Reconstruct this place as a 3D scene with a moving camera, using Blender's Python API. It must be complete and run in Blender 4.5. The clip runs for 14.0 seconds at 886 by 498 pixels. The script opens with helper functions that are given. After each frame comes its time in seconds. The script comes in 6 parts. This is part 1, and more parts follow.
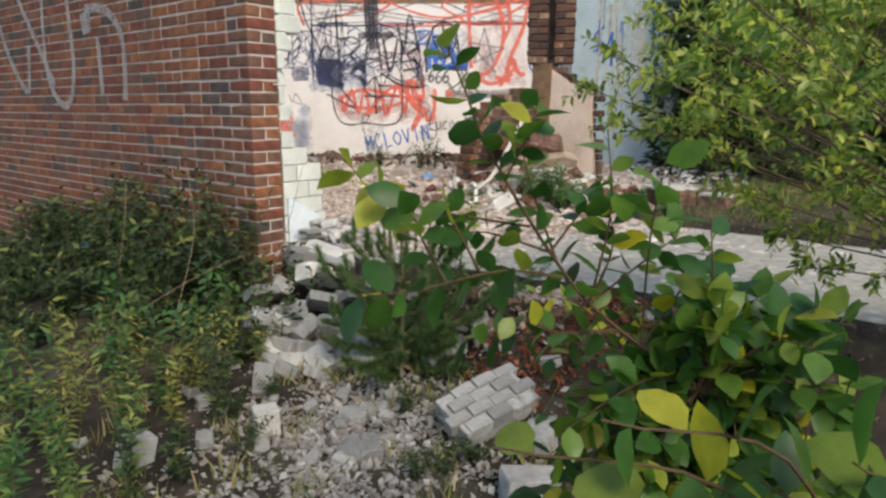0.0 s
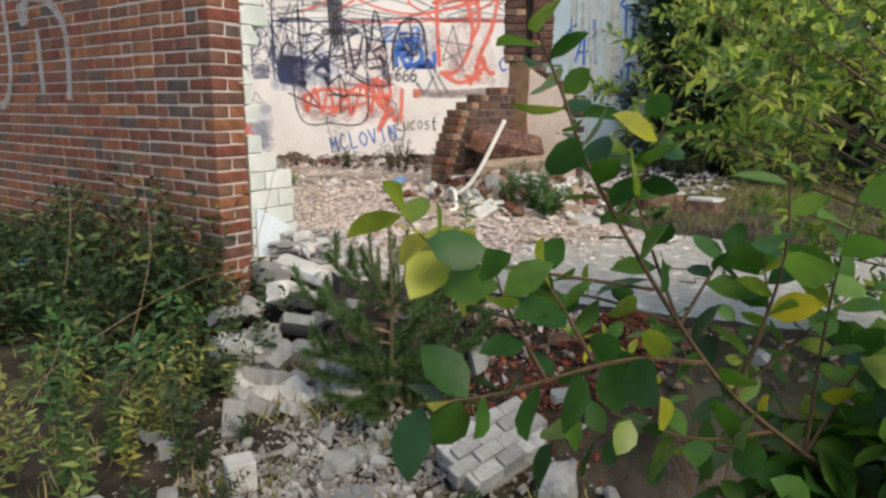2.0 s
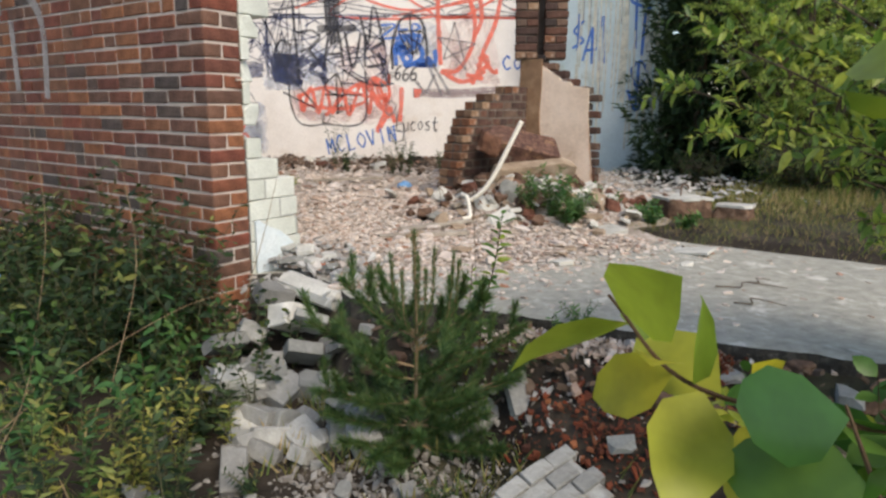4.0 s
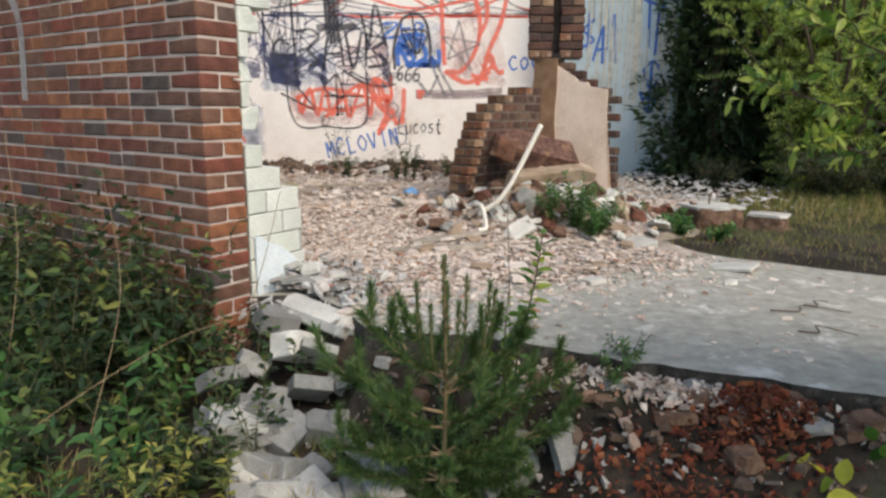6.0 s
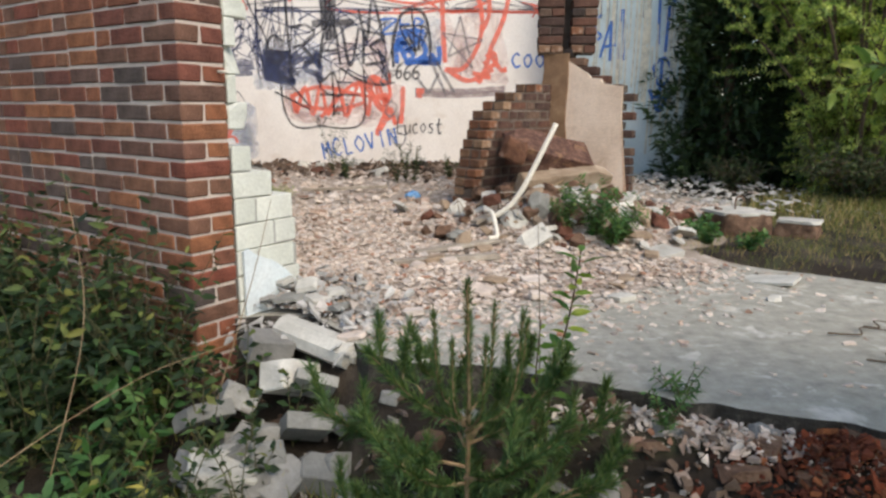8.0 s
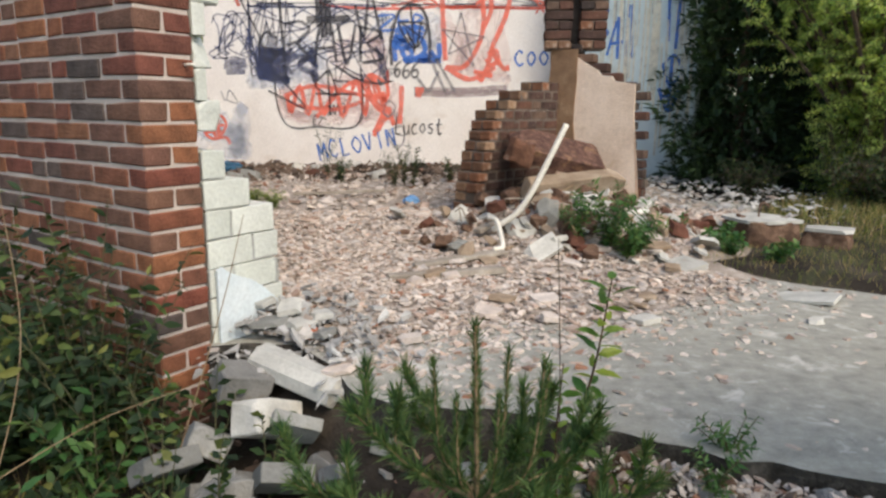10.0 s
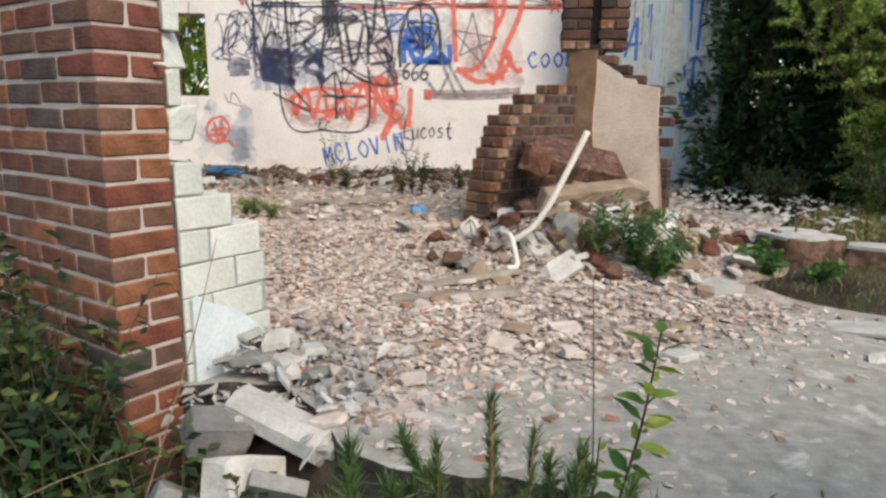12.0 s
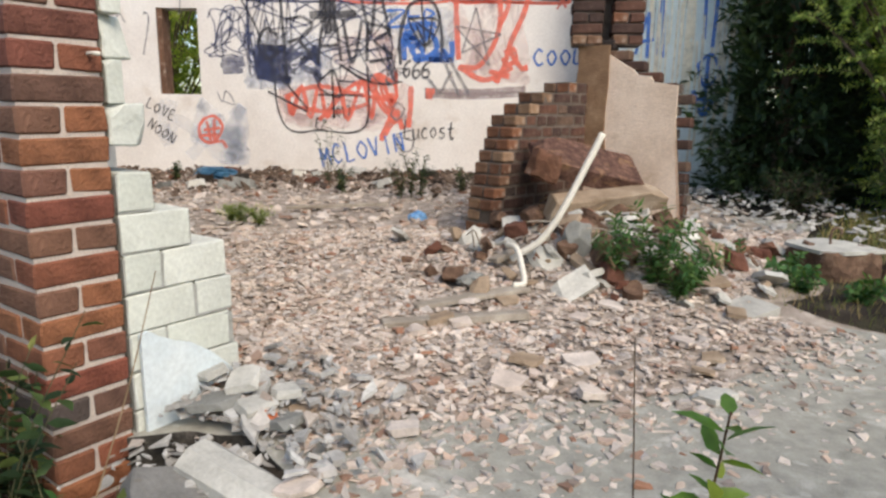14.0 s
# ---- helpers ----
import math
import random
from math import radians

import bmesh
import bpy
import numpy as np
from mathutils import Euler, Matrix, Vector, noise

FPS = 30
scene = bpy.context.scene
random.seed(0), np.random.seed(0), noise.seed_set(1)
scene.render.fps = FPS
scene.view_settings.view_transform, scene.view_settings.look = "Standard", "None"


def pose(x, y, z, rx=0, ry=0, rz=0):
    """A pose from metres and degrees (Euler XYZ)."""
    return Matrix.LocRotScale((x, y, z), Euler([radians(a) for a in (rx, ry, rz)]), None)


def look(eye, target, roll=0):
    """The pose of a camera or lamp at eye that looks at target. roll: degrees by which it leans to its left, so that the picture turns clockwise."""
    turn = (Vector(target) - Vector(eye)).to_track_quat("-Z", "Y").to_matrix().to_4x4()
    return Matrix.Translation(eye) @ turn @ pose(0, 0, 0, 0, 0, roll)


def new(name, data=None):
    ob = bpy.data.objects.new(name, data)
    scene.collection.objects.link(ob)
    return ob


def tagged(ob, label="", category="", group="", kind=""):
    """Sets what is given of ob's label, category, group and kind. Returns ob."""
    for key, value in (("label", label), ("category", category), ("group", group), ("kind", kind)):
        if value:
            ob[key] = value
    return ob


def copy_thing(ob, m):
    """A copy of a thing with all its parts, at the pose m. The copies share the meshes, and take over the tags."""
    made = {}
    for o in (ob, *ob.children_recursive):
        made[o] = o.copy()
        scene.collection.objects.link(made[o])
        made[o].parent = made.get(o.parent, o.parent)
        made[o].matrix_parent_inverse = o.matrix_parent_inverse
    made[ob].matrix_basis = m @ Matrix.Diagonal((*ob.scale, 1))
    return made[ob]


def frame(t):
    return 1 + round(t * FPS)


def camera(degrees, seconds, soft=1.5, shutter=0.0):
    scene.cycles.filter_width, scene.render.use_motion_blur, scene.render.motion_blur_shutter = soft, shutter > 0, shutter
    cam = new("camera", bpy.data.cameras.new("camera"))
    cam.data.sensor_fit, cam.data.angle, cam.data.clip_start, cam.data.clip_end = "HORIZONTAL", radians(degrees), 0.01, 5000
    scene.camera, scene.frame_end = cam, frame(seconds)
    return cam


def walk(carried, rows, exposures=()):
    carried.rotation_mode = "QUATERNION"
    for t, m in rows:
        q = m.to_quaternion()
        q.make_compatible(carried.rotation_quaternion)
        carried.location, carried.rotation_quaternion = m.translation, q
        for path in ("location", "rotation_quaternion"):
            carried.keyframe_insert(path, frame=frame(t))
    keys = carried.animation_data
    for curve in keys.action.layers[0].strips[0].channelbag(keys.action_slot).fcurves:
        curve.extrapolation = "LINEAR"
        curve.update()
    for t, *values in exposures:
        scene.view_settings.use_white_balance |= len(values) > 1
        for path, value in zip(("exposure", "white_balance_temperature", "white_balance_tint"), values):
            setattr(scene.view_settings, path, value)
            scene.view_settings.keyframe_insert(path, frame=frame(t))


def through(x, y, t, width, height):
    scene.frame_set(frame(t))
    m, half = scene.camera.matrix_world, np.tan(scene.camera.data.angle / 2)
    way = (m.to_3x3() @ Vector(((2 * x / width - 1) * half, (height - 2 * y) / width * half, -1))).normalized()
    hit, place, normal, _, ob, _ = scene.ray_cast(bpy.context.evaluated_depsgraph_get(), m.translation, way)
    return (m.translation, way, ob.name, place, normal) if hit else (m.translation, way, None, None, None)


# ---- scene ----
cam = camera(67.3, 14.0, soft=2.6)
PATH = [
    (0, (0.17, -0.457, 0.981), (0.11, 1.5, 0.572), 0.3),
    (0.5, (0.119, -0.346, 0.997), (0.081, 1.61, 0.584), 0.6),
    (1, (0.076, -0.255, 1.004), (0.074, 1.702, 0.59), 0.5),
    (1.5, (0.027, -0.143, 1.007), (0.066, 1.813, 0.593), 0.6),
    (2, (-0.014, -0.046, 0.999), (0.047, 1.91, 0.587), 0.4),
    (2.5, (-0.055, 0.063, 0.999), (0.019, 2.018, 0.585), 0.4),
    (3, (-0.102, 0.193, 0.993), (-0.02, 2.148, 0.58), 0.4),
    (5.5, (-0.273, 0.733, 1.006), (-0.179, 2.688, 0.597), 0.4),
    (6, (-0.305, 0.85, 1.007), (-0.204, 2.805, 0.599), 0.4),
    (6.5, (-0.336, 0.955, 1.005), (-0.23, 2.91, 0.597), 0.5),
    (7, (-0.355, 1.05, 1.0), (-0.246, 3.005, 0.594), 0.5),
    (7.5, (-0.368, 1.161, 0.992), (-0.254, 3.116, 0.585), 0.4),
    (10, (-0.349, 1.673, 0.985), (-0.234, 3.628, 0.578), 0.4),
    (10.5, (-0.343, 1.764, 0.987), (-0.233, 3.719, 0.582), 0.4),
    (11, (-0.336, 1.864, 0.992), (-0.234, 3.82, 0.589), 0.5),
    (11.5, (-0.33, 1.959, 0.998), (-0.235, 3.916, 0.595), 0.6),
    (12, (-0.323, 2.05, 1.003), (-0.237, 4.008, 0.602), 0.6),
    (12.5, (-0.316, 2.145, 1.008), (-0.233, 4.102, 0.605), 0.6),
    (13, (-0.308, 2.253, 1.008), (-0.229, 4.211, 0.604), 0.6),
    (13.5, (-0.299, 2.347, 1.01), (-0.222, 4.305, 0.608), 0.7),
    (14, (-0.285, 2.453, 1.006), (-0.208, 4.411, 0.603), 0.7),
]
walk(cam, [(t, look(eye, target, roll)) for t, eye, target, roll in PATH], [(0.0, 0.68, 6900, 10), (14.0, 0.64, 6900, 10)])

# ---- light ----
SUN_ELEV, SUN_AZ = 47.0, 150.0
world = bpy.data.worlds.new("sky")
scene.world = world
world.use_nodes = True
wn = world.node_tree.nodes
sky = wn.new("ShaderNodeTexSky")
sky.sky_type = "NISHITA"
sky.sun_disc = False
sky.sun_elevation = radians(SUN_ELEV)
sky.sun_rotation = radians(SUN_AZ)
wn["Background"].inputs[1].default_value = 0.15
world.node_tree.links.new(sky.outputs[0], wn["Background"].inputs[0])
sun = new("sun", bpy.data.lights.new("sun", "SUN"))
sun.data.energy, sun.data.angle, sun.data.color = 1.9, radians(32), (1.0, 0.90, 0.78)
sun_from = Vector((math.sin(radians(SUN_AZ)) * math.cos(radians(SUN_ELEV)), math.cos(radians(SUN_AZ)) * math.cos(radians(SUN_ELEV)), math.sin(radians(SUN_ELEV))))
sun.matrix_world = look(sun_from * 20, (0, 0, 0))

rng = np.random.default_rng(7)


# ---- materials ----
def nodes(name):
    m = bpy.data.materials.new(name)
    m.use_nodes = True
    t = m.node_tree
    return m, t, t.nodes["Principled BSDF"]


def ramp(t, fac, stops):
    r = t.nodes.new("ShaderNodeValToRGB")
    e = r.color_ramp.elements
    while len(e) < len(stops):
        e.new(0.5)
    for el, (p, c) in zip(e, stops):
        el.position, el.color = p, (*c, 1)
    t.links.new(fac, r.inputs[0])
    return r.outputs[0]


def noise_tex(t, scale, detail=5, rough=0.6, coord="Object", dist=0.0):
    tc = t.nodes.new("ShaderNodeTexCoord")
    n = t.nodes.new("ShaderNodeTexNoise")
    n.inputs["Scale"].default_value = scale
    n.inputs["Detail"].default_value = detail
    n.inputs["Roughness"].default_value = rough
    n.inputs["Distortion"].default_value = dist
    t.links.new(tc.outputs[coord], n.inputs["Vector"])
    return n.outputs[0]


def mix(t, fac, a, b, how="MIX"):
    m = t.nodes.new("ShaderNodeMix")
    m.data_type, m.blend_type = "RGBA", how
    for sock, v in ((m.inputs[0], fac), (m.inputs[6], a), (m.inputs[7], b)):
        if isinstance(v, (int, float)):
            sock.default_value = v
        elif isinstance(v, tuple):
            sock.default_value = (*v, 1)
        else:
            t.links.new(v, sock)
    return m.outputs[2]


def bump(t, bsdf, height, strength, dist=0.01):
    b = t.nodes.new("ShaderNodeBump")
    b.inputs["Strength"].default_value = strength
    b.inputs["Distance"].default_value = dist
    t.links.new(height, b.inputs["Height"])
    t.links.new(b.outputs[0], bsdf.inputs["Normal"])


def surface(name, stops, scale=6, fine=60, rough=0.9, relief=0.4, vary=None, spots=None, spot_scale=2.0, spot_at=(0.5, 0.62), spread=0.35):
    """A dull surface: coloured blotches, fine grain, optional stains, and a tint per piece ('object' or 'island')."""
    m, t, b = nodes(name)
    n1, n2 = noise_tex(t, scale), noise_tex(t, fine, 3)
    if vary:
        info = t.nodes.new("ShaderNodeObjectInfo" if vary == "object" else "ShaderNodeNewGeometry")
        pick = info.outputs["Random" if vary == "object" else "Random Per Island"]
        col = ramp(t, pick, stops)
        dark = ramp(t, n1, [(0.3, (1 - spread,) * 3), (0.7, (1.0 + spread * 0.3,) * 3)])
        col = mix(t, 1.0, col, dark, "MULTIPLY")
    else:
        col = ramp(t, n1, stops)
    grain = ramp(t, n2, [(0.3, (0.88,) * 3), (0.7, (1.06,) * 3)])
    col = mix(t, 1.0, col, grain, "MULTIPLY")
    if spots:
        n3 = noise_tex(t, spot_scale, 6, 0.65, dist=0.4)
        col = mix(t, ramp(t, n3, [(spot_at[0], (0, 0, 0)), (spot_at[1], (1, 1, 1))]), col, spots)
    t.links.new(col, b.inputs["Base Color"])
    b.inputs["Roughness"].default_value = rough
    b.inputs["Specular IOR Level"].default_value = 0.25
    bump(t, b, n2, relief)
    return m


def leafy(name, stops, rough=0.5, through=0.35):
    """Leaves: a tint per leaf, some light let through."""
    m, t, b = nodes(name)
    g = t.nodes.new("ShaderNodeNewGeometry")
    col = ramp(t, g.outputs["Random Per Island"], stops)
    n = noise_tex(t, 25, 3)
    col = mix(t, 1.0, col, ramp(t, n, [(0.3, (0.75,) * 3), (0.7, (1.15,) * 3)]), "MULTIPLY")
    t.links.new(col, b.inputs["Base Color"])
    b.inputs["Roughness"].default_value = rough
    b.inputs["Specular IOR Level"].default_value = 0.35
    tr = t.nodes.new("ShaderNodeBsdfTranslucent")
    t.links.new(mix(t, 1.0, col, (1.45, 1.5, 0.8), "MULTIPLY"), tr.inputs[0])
    ms = t.nodes.new("ShaderNodeMixShader")
    ms.inputs[0].default_value = through
    t.links.new(b.outputs[0], ms.inputs[1])
    t.links.new(tr.outputs[0], ms.inputs[2])
    t.links.new(ms.outputs[0], t.nodes["Material Output"].inputs[0])
    return m


def paint(name, color, cover=0.75, scale=14.0):
    """Sprayed paint, thin and patchy."""
    m, t, b = nodes(name)
    b.inputs["Base Color"].default_value = (*color, 1)
    b.inputs["Roughness"].default_value = 0.75
    tr = t.nodes.new("ShaderNodeBsdfTransparent")
    ms = t.nodes.new("ShaderNodeMixShader")
    n = noise_tex(t, scale, 6, 0.7)
    f = ramp(t, n, [(0.28, (cover * 0.45,) * 3), (0.6, (min(1, cover * 1.15),) * 3)])
    t.links.new(f, ms.inputs[0])
    t.links.new(tr.outputs[0], ms.inputs[1])
    t.links.new(b.outputs[0], ms.inputs[2])
    t.links.new(ms.outputs[0], t.nodes["Material Output"].inputs[0])
    return m


BRICK_STOPS = [(0.0, (0.24, 0.078, 0.05)), (0.16, (0.17, 0.068, 0.05)), (0.32, (0.31, 0.125, 0.06)), (0.48, (0.22, 0.11, 0.068)), (0.64, (0.15, 0.082, 0.06)), (0.78, (0.27, 0.095, 0.052)), (0.9, (0.125, 0.09, 0.075)), (1.0, (0.095, 0.075, 0.066))]
M_BRICK = surface("brick", BRICK_STOPS, 11, 90, 0.9, 0.8, "object", (0.33, 0.24, 0.19), 9.0, (0.66, 0.80), 0.5)
M_BRICK_FAR = surface("brick_far", BRICK_STOPS, 11, 90, 0.9, 0.8, "island", (0.33, 0.24, 0.19), 9.0, (0.66, 0.80), 0.5)
M_MORTAR = surface("mortar", [(0.3, (0.48, 0.395, 0.335)), (0.7, (0.61, 0.53, 0.455))], 7, 120, 0.95, 0.6)
M_OLDBRICK = surface("sooty_brick", [(0.0, (0.11, 0.06, 0.045)), (0.35, (0.07, 0.045, 0.038)), (0.6, (0.16, 0.075, 0.05)), (0.85, (0.045, 0.036, 0.032)), (1.0, (0.21, 0.13, 0.09))], 8, 80, 0.95, 0.9, "object", (0.34, 0.26, 0.20), 7.0, (0.62, 0.78), 0.5)
M_OLDBRICK_RED = surface("orange_brick", [(0.0, (0.27, 0.12, 0.065)), (0.5, (0.16, 0.08, 0.05)), (1.0, (0.36, 0.23, 0.14))], 8, 80, 0.95, 0.9, "object", (0.46, 0.36, 0.28), 6.0, (0.56, 0.72), 0.5)
M_SOOT = surface("sooty_mortar", [(0.3, (0.07, 0.055, 0.045)), (0.7, (0.19, 0.15, 0.12))], 6, 90, 0.95, 0.6)
M_BLOCK = surface("lime_block", [(0.0, (0.62, 0.64, 0.56)), (0.5, (0.70, 0.71, 0.63)), (1.0, (0.56, 0.58, 0.52))], 5, 70, 0.9, 0.35, "object", (0.42, 0.43, 0.38), 5.0, (0.58, 0.72), 0.2)
M_BLOCKMORTAR = surface("grey_mortar", [(0.3, (0.30, 0.30, 0.27)), (0.7, (0.42, 0.42, 0.38))], 9, 90, 0.95, 0.6)
M_WHITE = surface("white_plaster", [(0.25, (0.66, 0.60, 0.54)), (0.55, (0.78, 0.73, 0.67)), (0.8, (0.82, 0.78, 0.73))], 1.3, 45, 0.9, 0.25, None, (0.62, 0.54, 0.46), 1.6, (0.60, 0.74))
M_BLUEWALL = surface("pale_blue_plaster", [(0.25, (0.42, 0.52, 0.52)), (0.6, (0.55, 0.64, 0.64)), (0.85, (0.66, 0.70, 0.66))], 1.8, 50, 0.9, 0.3, None, (0.38, 0.40, 0.33), 2.5, (0.58, 0.72))
M_CREAM = surface("cream_plaster", [(0.25, (0.60, 0.45, 0.33)), (0.55, (0.80, 0.64, 0.50)), (0.8, (0.84, 0.71, 0.58))], 2.4, 55, 0.9, 0.4, None, (0.50, 0.36, 0.24), 4, (0.60, 0.76))
M_CLAY = surface("brown_clay_plaster", [(0.25, (0.15, 0.085, 0.05)), (0.55, (0.27, 0.165, 0.095)), (0.8, (0.40, 0.27, 0.165))], 5, 60, 0.95, 0.7)
M_CONCRETE = surface("worn_concrete", [(0.28, (0.24, 0.235, 0.20)), (0.46, (0.335, 0.325, 0.275)), (0.58, (0.38, 0.37, 0.315)), (0.72, (0.47, 0.455, 0.40))], 13, 120, 0.92, 0.6, None, (0.58, 0.56, 0.50), 4.5, (0.57, 0.66))
M_EDGE = surface("dark_coarse_concrete", [(0.25, (0.022, 0.02, 0.016)), (0.55, (0.055, 0.05, 0.042)), (0.8, (0.17, 0.15, 0.125))], 15, 60, 0.95, 1.0)
M_DUST = surface("rubble_dust", [(0.28, (0.15, 0.12, 0.09)), (0.5, (0.34, 0.285, 0.235)), (0.72, (0.54, 0.47, 0.40))], 9, 50, 0.97, 1.0, None, (0.22, 0.17, 0.12), 1.7, (0.58, 0.72))
M_CHIPS = surface("pale_rubble", [(0.0, (0.66, 0.55, 0.46)), (0.18, (0.78, 0.68, 0.58)), (0.34, (0.52, 0.42, 0.34)), (0.5, (0.70, 0.61, 0.53)), (0.66, (0.48, 0.44, 0.40)), (0.8, (0.62, 0.46, 0.36)), (0.92, (0.34, 0.28, 0.23)), (1.0, (0.36, 0.18, 0.11))], 12, 90, 0.95, 0.4, "island")
M_GREYCHIPS = surface("grey_rubble", [(0.0, (0.40, 0.395, 0.37)), (0.3, (0.54, 0.53, 0.50)), (0.6, (0.28, 0.265, 0.24)), (0.85, (0.62, 0.61, 0.57)), (1.0, (0.36, 0.27, 0.21))], 12, 90, 0.95, 0.4, "island")
M_BROWNBITS = surface("brown_debris", [(0.0, (0.10, 0.07, 0.05)), (0.4, (0.20, 0.14, 0.10)), (0.7, (0.07, 0.05, 0.04)), (0.9, (0.38, 0.30, 0.24)), (1.0, (0.26, 0.12, 0.07))], 12, 90, 0.95, 0.5, "island")
M_GRAVEL = surface("gravel", [(0.0, (0.36, 0.335, 0.30)), (0.4, (0.22, 0.20, 0.175)), (0.7, (0.46, 0.44, 0.40)), (1.0, (0.15, 0.125, 0.10))], 12, 120, 0.95, 0.4, "island")
M_DEBRIS_WHITE = surface("white_rubble", [(0.0, (0.58, 0.57, 0.51)), (0.35, (0.50, 0.49, 0.44)), (0.7, (0.66, 0.64, 0.57)), (1.0, (0.40, 0.39, 0.35))], 8, 80, 0.93, 0.45, "object", (0.36, 0.33, 0.28), 6, (0.60, 0.75), 0.3)
# white rubble outside: brown dirt spots, and a base darkened to imitate shade
M_DIRTY_SHADED = surface("dirty_shaded_white_rubble", [(0.0, (0.38, 0.375, 0.345)), (0.35, (0.26, 0.255, 0.235)), (0.7, (0.44, 0.435, 0.40)), (1.0, (0.20, 0.195, 0.18))], 8, 80, 0.95, 0.6, "object", (0.14, 0.115, 0.085), 7, (0.54, 0.68), 0.4)
M_DEBRIS_GREY = surface("grey_stone", [(0.0, (0.22, 0.22, 0.20)), (0.5, (0.33, 0.33, 0.30)), (1.0, (0.18, 0.18, 0.165))], 8, 70, 0.93, 0.5, "object", (0.20, 0.20, 0.16), 5, (0.58, 0.72), 0.3)
M_RED = surface("broken_red_brick", [(0.0, (0.20, 0.08, 0.05)), (0.5, (0.13, 0.06, 0.042)), (1.0, (0.28, 0.15, 0.095))], 9, 80, 0.95, 0.6, "object")
M_ORANGE = surface("orange_brick_fragment", [(0.3, (0.42, 0.11, 0.045)), (0.7, (0.58, 0.19, 0.08))], 9, 80, 0.9, 0.5)
M_PLASTERBIT = surface("warm_plaster", [(0.0, (0.62, 0.52, 0.44)), (0.5, (0.72, 0.63, 0.55)), (1.0, (0.52, 0.46, 0.40))], 8, 80, 0.93, 0.5, "object", (0.42, 0.34, 0.27), 6, (0.58, 0.74), 0.3)
M_REDDUST = surface("crumbled_red_brick", [(0.0, (0.24, 0.06, 0.025)), (0.3, (0.10, 0.032, 0.02)), (0.6, (0.20, 0.06, 0.03)), (0.85, (0.065, 0.03, 0.022)), (1.0, (0.36, 0.13, 0.055))], 10, 90, 0.97, 0.8, "island")
# soil stops are kept extra dark, standing in for shade at the wall foot
M_SOIL = surface("soil", [(0.3, (0.014, 0.011, 0.008)), (0.5, (0.032, 0.025, 0.018)), (0.7, (0.085, 0.068, 0.05))], 3.0, 40, 0.97, 1.0, None, (0.07, 0.075, 0.035), 0.8, (0.52, 0.66))
M_WOOD = surface("grey_wood", [(0.25, (0.22, 0.185, 0.145)), (0.6, (0.36, 0.315, 0.255)), (0.8, (0.47, 0.42, 0.35))], 7, 70, 0.9, 0.5)
M_ROOF = surface("broken_chimney_lining", [(0.28, (0.05, 0.03, 0.024)), (0.5, (0.12, 0.062, 0.046)), (0.72, (0.24, 0.14, 0.10))], 17, 70, 0.95, 1.0, None, (0.26, 0.15, 0.085), 7, (0.56, 0.66))
M_STONE = surface("buff_stone", [(0.25, (0.20, 0.14, 0.09)), (0.5, (0.34, 0.255, 0.175)), (0.75, (0.48, 0.39, 0.29))], 5, 60, 0.95, 0.7)
M_PIPE = surface("cream_plastic", [(0.3, (0.70, 0.66, 0.55)), (0.7, (0.80, 0.76, 0.66))], 4, 40, 0.45, 0.05)
M_TARP = surface("blue_plastic", [(0.3, (0.02, 0.07, 0.13)), (0.7, (0.05, 0.14, 0.22))], 9, 40, 0.4, 0.3)
M_BAG = surface("bright_blue_plastic", [(0.3, (0.10, 0.28, 0.55)), (0.7, (0.22, 0.42, 0.66))], 9, 40, 0.4, 0.2)
M_RUST = surface("rusty_steel", [(0.3, (0.10, 0.06, 0.04)), (0.7, (0.20, 0.13, 0.09))], 20, 90, 0.7, 0.4)
M_BARK = surface("bark", [(0.3, (0.07, 0.05, 0.035)), (0.7, (0.16, 0.12, 0.085))], 14, 80, 0.95, 0.8)
M_WEEDSTEM = surface("weed_stem", [(0.3, (0.06, 0.065, 0.03)), (0.7, (0.13, 0.12, 0.06))], 14, 80, 0.9, 0.4)
M_TWIG = surface("dry_stem", [(0.3, (0.20, 0.13, 0.07)), (0.7, (0.34, 0.25, 0.15))], 14, 80, 0.9, 0.4)
M_LEAF = leafy("broad_leaf", [(0.0, (0.025, 0.075, 0.02)), (0.4, (0.045, 0.125, 0.025)), (0.78, (0.10, 0.19, 0.032)), (0.95, (0.24, 0.29, 0.04)), (1.0, (0.46, 0.40, 0.03))], 0.36, 0.42)
M_LEAF_FRESH = leafy("fresh_broad_leaf", [(0.0, (0.06, 0.15, 0.035)), (0.6, (0.13, 0.24, 0.05)), (1.0, (0.30, 0.36, 0.06))], 0.36, 0.45)
# yellow base colour imitates leaves glowing with light from behind
M_LEAF_BACKLIT = leafy("backlit_broad_leaf", [(0.0, (0.16, 0.24, 0.04)), (0.5, (0.36, 0.38, 0.05)), (1.0, (0.60, 0.46, 0.03))], 0.4, 0.45)
M_LEAF_WILLOW = leafy("willow_leaf", [(0.0, (0.06, 0.12, 0.035)), (0.35, (0.14, 0.23, 0.055)), (0.7, (0.32, 0.40, 0.10)), (1.0, (0.55, 0.56, 0.15))], 0.34, 0.5)
M_LEAF_BIRCH = leafy("birch_leaf", [(0.0, (0.13, 0.22, 0.08)), (0.4, (0.28, 0.38, 0.12)), (0.8, (0.48, 0.56, 0.19)), (1.0, (0.62, 0.66, 0.25))], 0.38, 0.55)
M_REDSTEM = surface("reddish_stem", [(0.3, (0.05, 0.03, 0.018)), (0.7, (0.11, 0.07, 0.035))], 14, 80, 0.8, 0.4)
